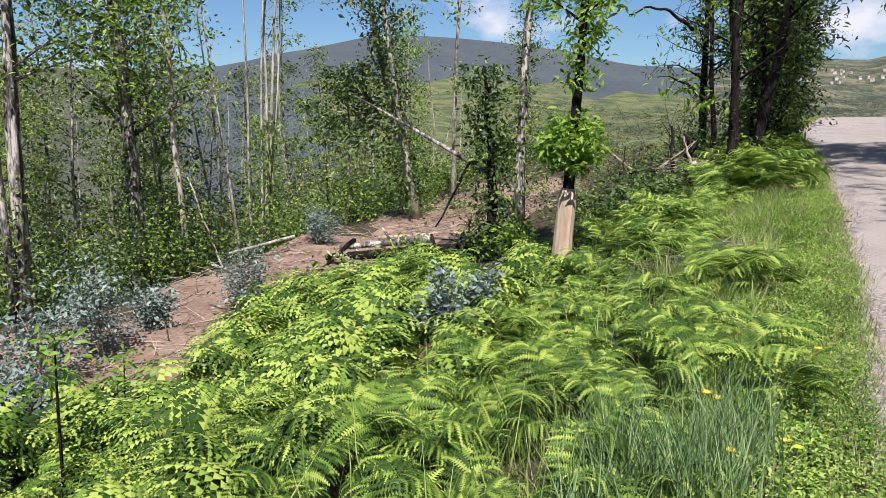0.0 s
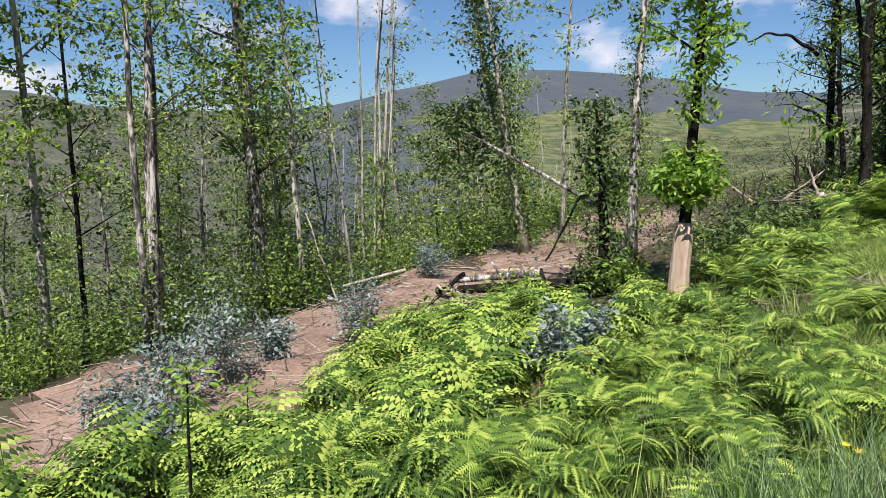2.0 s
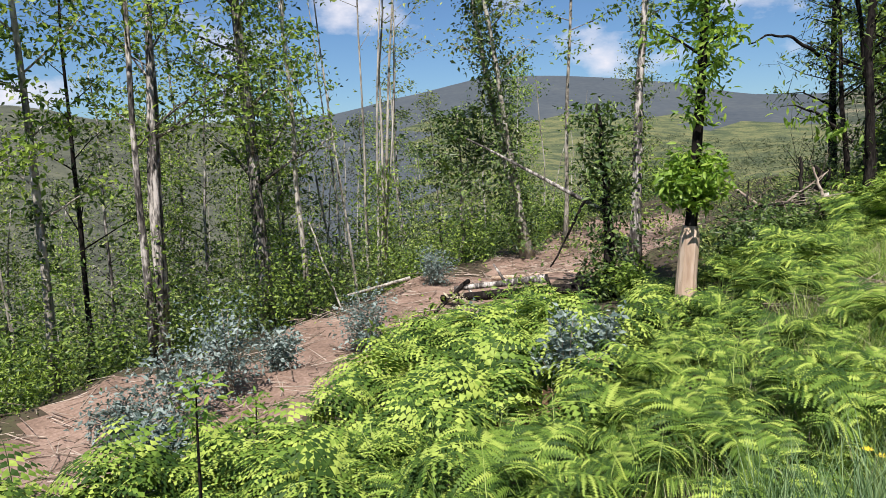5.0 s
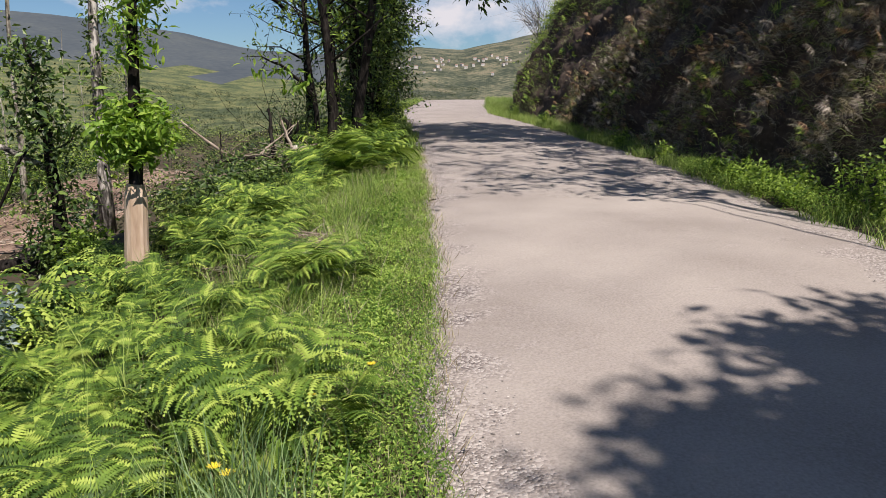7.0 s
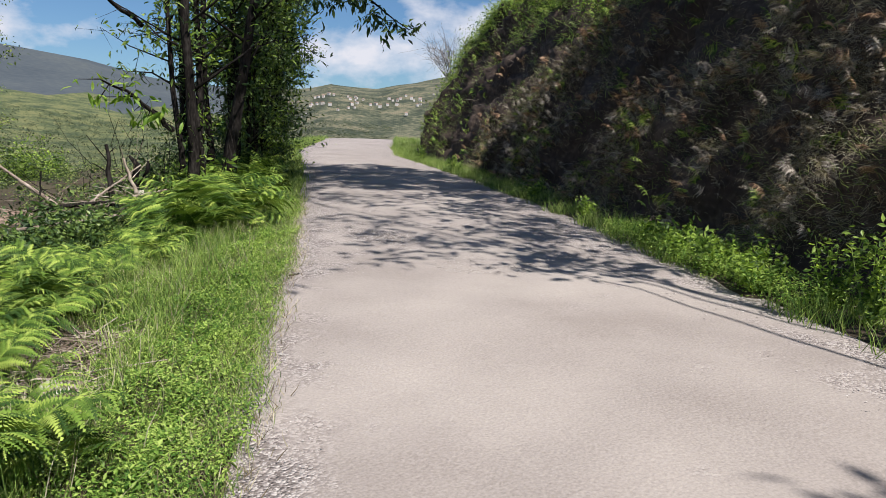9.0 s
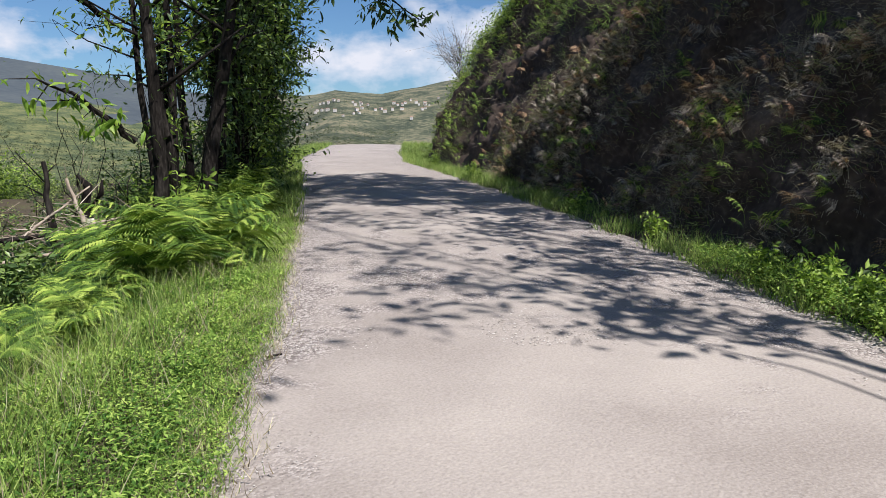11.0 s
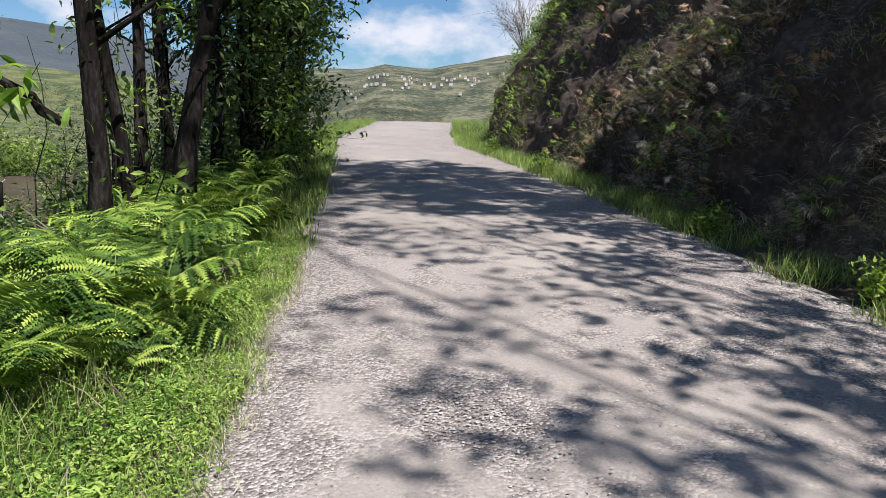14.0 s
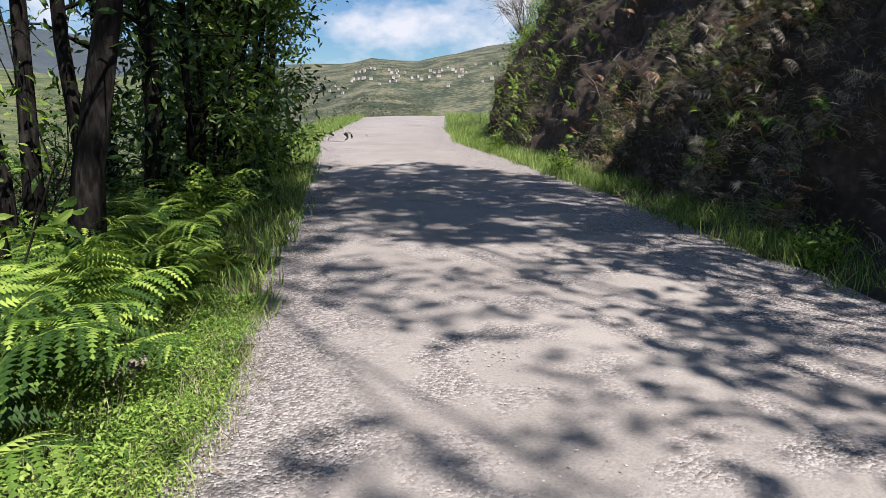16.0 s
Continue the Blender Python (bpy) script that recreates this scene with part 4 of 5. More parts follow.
# ---- woods beyond the clearing ----
def build_woods():
    pick = []
    for i in range(5):
        x, y = spot(-30 + 9 * i, 24 + 3 * i)
        pick.append(tree("woodland_tree", x, y, 8.5 + i % 3, 0.05 + 0.012 * (i % 3), "slender woodland tree, leafy from foot to top", M_PALE if i % 2 else M_BARK, M_LEAF if i % 2 else M_OLIVE,
                         (0.3 * (i - 2), 0.2), 0.12, 1, 24, 1.25, 2600, 0.115, 0.33, group="woods on the slope", bend=0.6))
    for k in range(46):
        az, d = -48 + 50 * rng.random(), 17.5 + 24 * rng.random() ** 1.3
        x, y = spot(az, d)
        s, u = to_su(x, y)
        if float(road_left(s)) - u < 12.5:
            continue
        copy_thing(pick[k % 5], pose(x, y, float(ground_z(x, y)) - 0.2, 0, 0, 360 * rng.random()) @ Matrix.Scale(0.55 + 0.45 * rng.random(), 4))
    # clumps in the dark leaf colour stand for shaded gaps among the bright ones
    for name, mat, label, count in (("undergrowth", M_OLIVE, "tangled olive-green undergrowth among the slope trees", 230), ("leafy_thicket", M_LEAF, "bright leafy thicket between the slope trees", 330),
                                    ("dark_thicket", M_LEAFD, "thicket between the slope trees, leaf colour darkened for shade", 260)):
        g = Geo()
        for _ in range(count):
            az, d = -50 + 60 * rng.random(), 9.5 + 34 * rng.random() ** 1.1
            x, y = spot(az, d)
            s, u = to_su(x, y)
            if float(road_left(s)) - u < 10.6:
                continue
            r = (0.5 + 0.9 * rng.random()) * (1.0 if d < 18 else 1.35) * (0.75 if az > -8 else 1.0)
            n = 330
            a = rng.normal(size=(n, 3))
            a = a / np.linalg.norm(a, axis=1)[:, None] * rng.random((n, 1)) ** 0.45 * r * [0.85, 0.85, 0.95] * (1 + 0.3 * np.sin(a[:, :1] * 5) * np.sin(a[:, 2:] * 4))
            leaves(g, a + [x, y, float(ground_z(x, y)) + r * 0.7], 0.042 + 0.0024 * d, "leaf", 0.1)
        tagged(part(name, g, mat), label, "undergrowth", kind="stuff")
    g = Geo()
    for _ in range(80):
        az, d = -50 + 56 * rng.random(), 14 + 26 * rng.random()
        x, y = spot(az, d)
        s, u = to_su(x, y)
        if float(road_left(s)) - u < 11.5:
            continue
        z = float(ground_z(x, y))
        h = 2 + 6 * rng.random()
        line = stem_line((x, y, z - 0.2), (x + rng.normal() * 0.5, y + rng.normal() * 0.5, z + h), 0.4, 5)
        tube(g, line, np.linspace(0.035, 0.012, 5), 4)
    tagged(part("thin_stems", g, M_PALE), "thin pale saplings and poles in the woods", "undergrowth", kind="stuff")
    for name, mat, label, count in (("slope_growth", M_OLIVE, "low olive-green growth on the slope below the road", 230), ("slope_heath", M_SCRUB, "low grey-green heath on the slope below the road", 170)):
        g = Geo()
        for _ in range(count):
            s, w = 15 + 27 * rng.random(), 3.6 + 14 * rng.random()
            x, y = to_xy(s, float(road_left(s)) - w)
            if s < 24 and 6.0 < w < 10.6 and rng.random() < 0.5:
                continue
            r = 0.22 + 0.3 * rng.random()
            a = rng.normal(size=(100, 3))
            a = a / np.linalg.norm(a, axis=1)[:, None] * rng.random((100, 1)) ** 0.45 * r * [1.2, 1.2, 0.8]
            leaves(g, a + [x, y, float(ground_z(x, y)) + r * 0.4], 0.075, "leaf", 0.1)
        tagged(part(name, g, mat), label, "undergrowth", kind="stuff")
    # trees and scrub across the valley
    for name, mat, label, lo, hi, a0, a1, n, per, size in (
            ("near_scrub", M_OLIVE, "low scrub below the road", 22, 60, -8, 32, 170, 130, 0.4),
            ("slope_scrub", M_SCRUB, "grey-green scrub on the slope below the road", 45, 230, -12, 36, 1000, 60, 1.7),
            ("valley_scrub", M_SCRUB, "scrub and small trees on the valley side", 230, 700, -12, 36, 5200, 14, 2.6),
            ("valley_trees", M_SCRUB, "scattered trees and hedges among the valley fields", 400, 1120, 2, 42, 6500, 12, 3.6),
            ("hill_trees", M_SCRUB, "small trees and hedges on the far hillside", 1120, 1600, 19, 42, 1500, 10, 2.2),
            ("slope_woods", M_WOODL, "brown-green woods on the near hillside", 60, 1500, -60, -9, 5200, 14, 4.0)):
        g = Geo()
        t = rng.random(n)
        d = lo + (hi - lo) * t
        az = a0 + (a1 - a0) * rng.random(n)
        x, y = d * np.sin(np.radians(az)), d * np.cos(np.radians(az))
        s, u = to_su(x, y)
        ok = (road_left(s) - u > 14) & ~((s > 30) & (road_left(s) - u < 20))
        x, y, d = x[ok], y[ok], d[ok]
        r = size * (0.5 + 0.8 * rng.random(len(x))) * np.clip(0.4 + d / 90, 0.5, 1.2)
        z = ground_z(x, y) + r * 0.6
        P = np.repeat(np.stack([x, y, z], -1), per, 0) + rng.normal(size=(len(x) * per, 3)) * np.repeat(r, per)[:, None] * [0.5, 0.5, 0.55]
        k = len(P)
        scatter(g, LEAF_V, LEAF_F, P, frames(rng.normal(size=(k, 3)) * [1, 1, 0.6], 0.5 * rng.normal(size=k)), np.repeat(r, per) * (0.7 + 0.5 * rng.random(k)) * (0.46 if per < 30 else 0.24))
        tagged(part(name, g, mat), label, "woods", kind="stuff")


build_woods()


# ---- village on the far hillside ----
def box(g, lo, hi, mat=0):
    x0, y0, z0 = lo
    x1, y1, z1 = hi
    g.add([(x0, y0, z0), (x1, y0, z0), (x1, y1, z0), (x0, y1, z0), (x0, y0, z1), (x1, y0, z1), (x1, y1, z1), (x0, y1, z1)],
          [(0, 3, 2, 1), (4, 5, 6, 7), (0, 1, 5, 4), (1, 2, 6, 5), (2, 3, 7, 6), (3, 0, 4, 7)], mat)


def house(w, d, h):
    ob = thing("house", (0, 0, 0), "small white village house with a tiled roof", "house", "village on the hillside")
    g = Geo()
    box(g, (-w / 2, -d / 2, -4), (w / 2, d / 2, h))
    part("wall", g, M_WALL, ob)
    g = Geo()
    e = 0.5
    g.add([(-w / 2 - e, -d / 2 - e, h), (w / 2 + e, -d / 2 - e, h), (w / 2 + e, d / 2 + e, h), (-w / 2 - e, d / 2 + e, h), (-w / 2 - e, 0, h + d * 0.28), (w / 2 + e, 0, h + d * 0.28)],
          [(0, 1, 5, 4), (2, 3, 4, 5)])
    g.add([(-w / 2 - e, -d / 2 - e, h), (-w / 2 - e, d / 2 + e, h), (-w / 2 - e, 0, h + d * 0.28), (w / 2 + e, -d / 2 - e, h), (w / 2 + e, d / 2 + e, h), (w / 2 + e, 0, h + d * 0.28)], [(0, 2, 1), (3, 4, 5)])
    g.add([(-w / 2 - e, -d / 2 - e, h - 0.02), (-w / 2 - e, d / 2 + e, h - 0.02), (w / 2 + e, d / 2 + e, h - 0.02), (w / 2 + e, -d / 2 - e, h - 0.02)], [(0, 1, 2, 3)])
    part("roof", g, M_TILE, ob)
    for i in range(3):
        g = Geo()
        x = -w / 2 + w * (i + 0.5) / 3
        box(g, (x - 0.42, -d / 2 - 0.06, 1.3 if i != 1 else 0.0), (x + 0.42, -d / 2 + 0.1, 2.4))
        part("window" if i != 1 else "door", g, M_PANE, ob)
    return ob


def build_village():
    kinds = [house(9, 7, 4.5), house(8, 6, 3.2), house(11, 7, 5)]
    for k in range(60):
        az = 22.0 + 14.5 * rng.random()
        d = 1210 + 240 * rng.random()
        x, y = spot(az, d)
        m = pose(x, y, float(land(x, y)) + 2, 0, 0, -az + 50 * rng.normal())
        if k < 3:
            kinds[k].matrix_basis = m @ Matrix.Scale(0.45, 4)
        else:
            copy_thing(kinds[k % 3], m @ Matrix.Scale(0.85 + 0.45 * rng.random(), 4))


build_village()


# ---- the clearing ----
def on_ground(az, d, lift=0.0):
    x, y = spot(az, d)
    return np.array([x, y, float(ground_z(x, y)) + lift])


def log(name, a, b, r0, r1, mat, label, knots=3):
    mid = (np.array(a) + np.array(b)) / 2
    ob = thing(name, mid, label, "log")
    g = Geo()
    line = stem_line(np.array(a) - mid, np.array(b) - mid, 0.12, 8)
    tube(g, line, np.linspace(r0, r1, 8), 9, 0, 0.2)
    for _ in range(knots):
        p = line[rng.integers(1, 7)]
        tube(g, [p, p + rng.normal(size=3) * 0.18 + [0, 0, 0.12]], [r1 * 0.4, r1 * 0.2], 5)
    part("log_wood", g, mat, ob, smooth=True)
    return ob


def build_clearing():
    log("fallen_log", on_ground(-9.2, 14.6, 0.12), on_ground(3.0, 13.6, 0.12), 0.07, 0.13, M_DARK, "long dark fallen log lying across the clearing", 6)
    log("fallen_log", on_ground(-8.0, 14.9, 0.22), on_ground(-1.0, 14.4, 0.25), 0.05, 0.09, M_BARK, "grey fallen log beside the dark one", 4)
    log("fallen_log", on_ground(-5.0, 16.6, 0.05), on_ground(3.2, 15.8, 0.08), 0.05, 0.07, M_STUMP, "pale peeled log lying on reddish slash", 1)
    log("fallen_log", on_ground(-16.6, 15.2, 0.38), on_ground(-11.6, 15.6, 0.30), 0.028, 0.035, M_PALE, "pale thin log propped above the ground", 0)
    log("fallen_log", on_ground(-9.8, 13.6, 0.02), on_ground(-7.0, 15.0, 0.35), 0.035, 0.05, M_DARK, "short dark branch against the log", 2)
    log("leaning_pole", on_ground(-16.8, 15.2, -0.05), (*spot(-19.2, 15.6), 0.35), 0.022, 0.014, M_PALE, "thin pale dead pole leaning out of the slope", 1)
    log("snapped_tree", (*spot(3.4, 13.6), 0.55), (*spot(-6.8, 14.4), 1.95), 0.045, 0.018, M_BARK, "snapped grey trunk leaning on an ivy-grown tree", 6)
    log("broken_branch", (*spot(2.6, 13.3), 0.9), (*spot(-0.6, 13.4), -0.45), 0.03, 0.015, M_DARK, "dark crooked branch hanging to the ground", 4)
    g = Geo()
    for _ in range(2600):
        s, w = -4 + 28 * rng.random(), 6.4 + 4.2 * rng.random()
        x, y = to_xy(s, float(road_left(s)) - w)
        p = np.array([x, y, float(ground_z(x, y)) + 0.02 + 0.06 * rng.random()])
        a, ln = rng.random() * 6.28, 0.15 + 0.6 * rng.random() ** 2
        tube(g, [p, p + np.array([math.cos(a) * ln, math.sin(a) * ln, 0.06 * rng.normal()])], [0.004 + 0.008 * rng.random(), 0.003], 4)
    tagged(part("slash_sticks", g, M_TWIG), "litter of cut sticks over the clearing", "sticks", kind="stuff")
    for az, d, wide, high in ((-15.4, 11.3, 0.55, 0.9), (-26.0, 9.4, 0.8, 1.0), (-29.5, 8.6, 0.7, 0.9), (-33.5, 9.2, 0.45, 0.55), (-22.5, 10.2, 0.4, 0.5), (0.0, 6.3, 0.30, 0.85), (3.0, 6.9, 0.25, 0.6), (-6.5, 9.0, 0.4, 0.6), (-9.6, 16.0, 0.5, 0.7), (-31.5, 6.6, 0.4, 0.6)):
        p = on_ground(az, d)
        ob = thing("eucalyptus_bush", p, "young blue-grey eucalyptus bush in the clearing", "bush", "blue-grey bushes")
        g, c = Geo(), Geo()
        for j in range(9):
            a = rng.random() * 6.28
            end = np.array([math.cos(a) * wide * rng.random(), math.sin(a) * wide * rng.random(), high * (0.6 + 0.5 * rng.random())])
            g = Geo()
            tube(g, [(0, 0, -0.05), end * [0.4, 0.4, 0.55], end], [0.012, 0.008, 0.003], 4)
            part("stem", g, M_TWIG, ob)
            n = 190
            t = 0.25 + 0.8 * rng.random((n, 1))
            leaves(c, end * t + rng.normal(size=(n, 3)) * wide * 0.22, 0.06, "leaf", 0.1)
        part("foliage", c, M_BLUE, ob)
    # scrub below the chestnut and behind the dead branches; dark leaves imitate shade there
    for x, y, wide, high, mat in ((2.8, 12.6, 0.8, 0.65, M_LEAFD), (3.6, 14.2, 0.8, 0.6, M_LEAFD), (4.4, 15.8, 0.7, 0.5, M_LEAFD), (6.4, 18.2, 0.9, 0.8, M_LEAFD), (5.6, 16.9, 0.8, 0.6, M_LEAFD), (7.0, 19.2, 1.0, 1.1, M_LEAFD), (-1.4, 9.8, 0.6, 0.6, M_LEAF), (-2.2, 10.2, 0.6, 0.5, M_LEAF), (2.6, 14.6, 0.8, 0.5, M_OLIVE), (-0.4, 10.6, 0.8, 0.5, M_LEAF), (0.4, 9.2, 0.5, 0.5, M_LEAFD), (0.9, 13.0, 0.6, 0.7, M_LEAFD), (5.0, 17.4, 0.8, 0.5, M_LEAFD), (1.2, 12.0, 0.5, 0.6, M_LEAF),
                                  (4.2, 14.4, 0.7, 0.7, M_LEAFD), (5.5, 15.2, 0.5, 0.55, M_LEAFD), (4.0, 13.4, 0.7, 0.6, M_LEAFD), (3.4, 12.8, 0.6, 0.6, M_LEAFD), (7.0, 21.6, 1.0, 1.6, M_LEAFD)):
        ob = thing("scrub_bush", (x, y, float(ground_z(x, y))), "low scrub bush on the slope, darker leaves where shaded", "bush", "scrub bushes")
        g, c = Geo(), Geo()
        for j in range(8):
            a = rng.random() * 6.28
            end = np.array([math.cos(a) * wide * rng.random(), math.sin(a) * wide * rng.random(), high * (0.5 + 0.6 * rng.random())])
            g = Geo()
            tube(g, [(0, 0, -0.05), end * [0.4, 0.4, 0.6], end], [0.014, 0.009, 0.003], 4)
            part("stem", g, M_DARK, ob)
            n = 170
            t = 0.3 + 0.75 * rng.random((n, 1))
            leaves(c, end * t + rng.normal(size=(n, 3)) * wide * 0.22, 0.08, "leaf", 0.0)
        part("foliage", c, mat, ob)
    # yellow-tipped saplings
    for az, d, h in ((-29.3, 5.2, 1.15), (-24.8, 6.2, 0.9), (-8.2, 10.0, 0.9), (-9.6, 9.6, 0.7)):
        p = on_ground(az, d)
        ob = thing("sapling", p, "thin sapling with yellow-green young leaves", "sapling", "saplings in the bracken")
        g, c = Geo(), Geo()
        tube(g, [(0, 0, -0.05), (0.02, 0, h * 0.6), (0.03, 0.02, h)], [0.014, 0.01, 0.004], 5)
        part("stem", g, M_DARK, ob)
        a = np.column_stack([rng.normal(size=(80, 2)) * 0.09, h * (0.68 + 0.36 * rng.random(80))])
        leaves(c, a, 0.085, "long", 0.1)
        part("foliage", c, M_LEAFL if az < -20 else M_STRAW, ob)


build_clearing()


# ---- roadside details, left ----
def build_roadside():
    # dead branches thrown on the slope
    base = np.array([4.95, 14.7, 0.42])
    for k, (a, b, r) in enumerate((((-1.5, -0.4, 0.05), (0.5, 0.1, 0.15), 0.035), ((-0.9, 0.2, 0.0), (0.55, -0.1, 0.3), 0.03), ((0.0, 0, 0.0), (-0.15, 0.1, 0.75), 0.035), ((-0.35, 0.1, 0.0), (-0.38, 0.15, 0.95), 0.05),
                                   ((-0.7, 0, 0.05), (0.1, 0.1, 0.65), 0.02), ((-0.9, 0.3, -0.1), (-1.9, 0.6, 0.75), 0.035), ((-1.3, 0.2, -0.1), (-1.25, 0.3, 0.55), 0.018), ((-1.7, -0.6, -0.2), (-0.2, -0.7, 0.0), 0.03))):
        log("dead_branch", base + a, base + b, r, r * 0.5, M_TWIG if k % 3 else M_DARK, "dead grey branch in a heap on the slope", 5)
    g = Geo()
    for _ in range(220):
        p = base + rng.normal(size=3) * [0.55, 0.4, 0.12] + [0, 0, 0.1]
        tube(g, [p, p + rng.normal(size=3) * [0.25, 0.2, 0.12]], [0.007, 0.003], 3)
    for _ in range(650):
        s, w = 7.5 + 1.7 * rng.random(), 1.0 + 1.3 * rng.random()
        x, y = to_xy(s, float(road_left(s)) - w)
        p = np.array([x, y, float(ground_z(x, y)) + 0.03 + 0.10 * rng.random()])
        tube(g, [p, p + rng.normal(size=3) * [0.16, 0.16, 0.05]], [0.006, 0.003], 3)
    tagged(part("twig_litter", g, M_TWIG), "heap of pale dead twigs and litter", "twigs", kind="stuff")
    z = float(ground_z(5.0, 14.73))
    log("wooden_post", (5.0, 14.73, z - 0.1), (5.02, 14.75, 0.68), 0.055, 0.048, M_PALE, "short weathered grey wooden post leaning on the slope", 0)
    z = float(ground_z(5.15, 15.3))
    ob = thing("gnarled_stump", (5.15, 15.3, z), "dark gnarled dead stump on the slope below the road", "stump")
    g = Geo()
    tube(g, [(0, 0, -0.1), (0.02, 0, 0.45), (-0.1, 0.02, 0.85), (-0.04, 0.0, 1.15), (-0.16, 0.02, 1.3)], [0.10, 0.075, 0.06, 0.055, 0.02], 8, 0, 0.3)
    tube(g, [(-0.08, 0.01, 0.8), (0.1, -0.02, 1.05), (0.12, 0.0, 1.22)], [0.05, 0.035, 0.015], 6, 0, 0.3)
    part("stump_wood", g, M_DARK, ob, smooth=True)
    ob = thing("rock", (2.89, 7.37, float(ground_z(2.89, 7.37)) + 0.05), "pale grey rock half hidden in the verge grass", "rock")
    bm = bmesh.new()
    bmesh.ops.create_icosphere(bm, subdivisions=3, radius=0.08)
    for v in bm.verts:
        k = 1 + 0.5 * noise.noise(v.co * 7) + 0.2 * noise.noise(v.co * 19)
        v.co = Vector((v.co.x * k * 1.2, v.co.y * k * 0.9, v.co.z * k * 0.85))
    me = bpy.data.meshes.new("rock_body")
    bm.to_mesh(me)
    bm.free()
    me.materials.append(M_STONE)
    part("rock_body", me, M_STONE, ob)
    log("cut_log", (6.76, 14.40, 0.36), (7.00, 14.50, 0.42), 0.055, 0.05, M_TWIG, "short weathered log end in the ferns", 0)
    log("stick", (5.219, 9.495, 0.224), (5.352, 9.498, 0.230), 0.010, 0.007, M_DARK, "small brown stick on the gravel edge", 0)
    # limbs that reach out of the roadside clump
    for pts, n, mat, size, label in (([(8.3, 19.6, 3.6), (9.6, 19.2, 4.9), (11.4, 19.4, 5.0), (13.4, 20.5, 4.5)], 420, M_LEAFD, 0.20, "leafy limb hanging over the road"),
                                     ([(5.75, 15.6, 1.6), (5.2, 15.4, 2.1), (4.6, 15.3, 2.35)], 110, M_LEAFL, 0.17, "low limb with bright leaves")):
        pts = np.array(pts)
        ob = thing("tree_limb", pts[0], label + " of the roadside trees", "branch")
        g, c = Geo(), Geo()
        q = pts - pts[0]
        t = np.linspace(0, 1, 10)
        line = np.stack([np.interp(t, np.linspace(0, 1, len(q)), q[:, i]) for i in range(3)], -1) + rng.normal(size=(10, 3)) * 0.015
        tube(g, line, np.linspace(0.05, 0.012, 10), 6)
        if n:
            at = []
            for j in range(16):
                p = line[3 + j % 7]
                e = p + rng.normal(size=3) * [0.5, 0.4, 0.25] * (1 if n > 200 else 0.4) + [0, 0, -0.15]
                tube(g, [p, e], [0.01, 0.003], 4)
                at += [p * (1 - k) + e * k for k in rng.random(n // 16)]
            leaves(c, np.array(at) + rng.normal(size=(len(at), 3)) * 0.10, size, "long", -0.8)
            part("foliage", c, mat, ob)
        part("limb_wood", g, M_DARK, ob)
    ob = thing("bare_limb", (5.75, 17.5, 3.5), "bare crooked limb reaching out of the roadside trees", "branch")
    g = Geo()
    t = np.linspace(0, 1, 14)
    tube(g, np.stack([-1.7 * t, -0.9 * t, 0.42 * np.sin(t * 2.6) + 0.03 * np.sin(t * 19)], -1), 0.045 - 0.03 * t, 7)
    part("limb_wood", g, M_DARK, ob, smooth=True)
    g = Geo()
    for _ in range(22):
        x, y = 5.0 + 1.6 * rng.random(), 15.6 + 3.2 * rng.random()
        z = float(ground_z(x, y))
        line = stem_line((x, y, z), (x + rng.normal() * 0.7, y + rng.normal() * 0.4, z + 0.8 + 2.2 * rng.random()), 0.9, 6)
        tube(g, line, np.linspace(0.009, 0.003, 6), 4)
    tagged(part("bare_twigs", g, M_DARK), "bare twigs and creepers among the roadside trunks", "twigs", kind="stuff")
    # tall bluish grass tuft and yellow flowers near the verge
    g = Geo()
    for cx, cy, n in ((1.05, 2.75, 420), (0.75, 2.9, 240), (1.35, 3.2, 200), (0.55, 2.5, 160)):
        p = rng.normal(size=(n, 2)) * 0.10 + [cx, cy]
        blades(g, p[:, 0], p[:, 1], ground_z(p[:, 0], p[:, 1]), 0.50, 0.008, 0.45)
    tagged(part("grass_tuft", g, material("blue-green grass", [(0.08, 0.15, 0.06), (0.16, 0.26, 0.11), (0.26, 0.36, 0.17)], 2, 12, 0.5, 0, leafy=0.25, island=0.5)), "tall bluish grass tufts at the verge", "grass", kind="stuff")
    first = None
    for az, d, h in ((20.7, 3.6, 0.42), (21.5, 3.55, 0.40), (22.8, 3.1, 0.3), (26.5, 3.35, 0.15), (27.3, 3.3, 0.15), (30.5, 2.8, 0.1), (28.0, 4.6, 0.25), (34.0, 3.4, 0.12), (25.0, 4.2, 0.3)):
        x, y = spot(az, d)
        m = pose(x, y, float(ground_z(x, y)), 0, 0, 360 * rng.random())
        if first is None:
            first = thing("yellow_flower", (0, 0, 0), "small yellow wildflower on a thin stem", "flower", "yellow wildflowers")
            g = Geo()
            tube(g, [(0, 0, 0), (0.01, 0, 0.15), (0.0, 0.01, 0.3)], 0.002, 4)
            part("stem", g, M_GRASS, first)
            g = Geo()
            for k in range(10):
                a = k * 0.628
                g.add([(0, 0.01, 0.3), (0.02 * math.cos(a - 0.25), 0.02 * math.sin(a - 0.25) + 0.01, 0.306), (0.03 * math.cos(a), 0.03 * math.sin(a) + 0.01, 0.31), (0.02 * math.cos(a + 0.25), 0.02 * math.sin(a + 0.25) + 0.01, 0.306)], [(0, 1, 2, 3)])
            part("petals", g, M_YELLOW, first)
            first.matrix_basis = m
        else:
            copy_thing(first, m @ Matrix.Scale(0.6 + h, 4))


build_roadside()


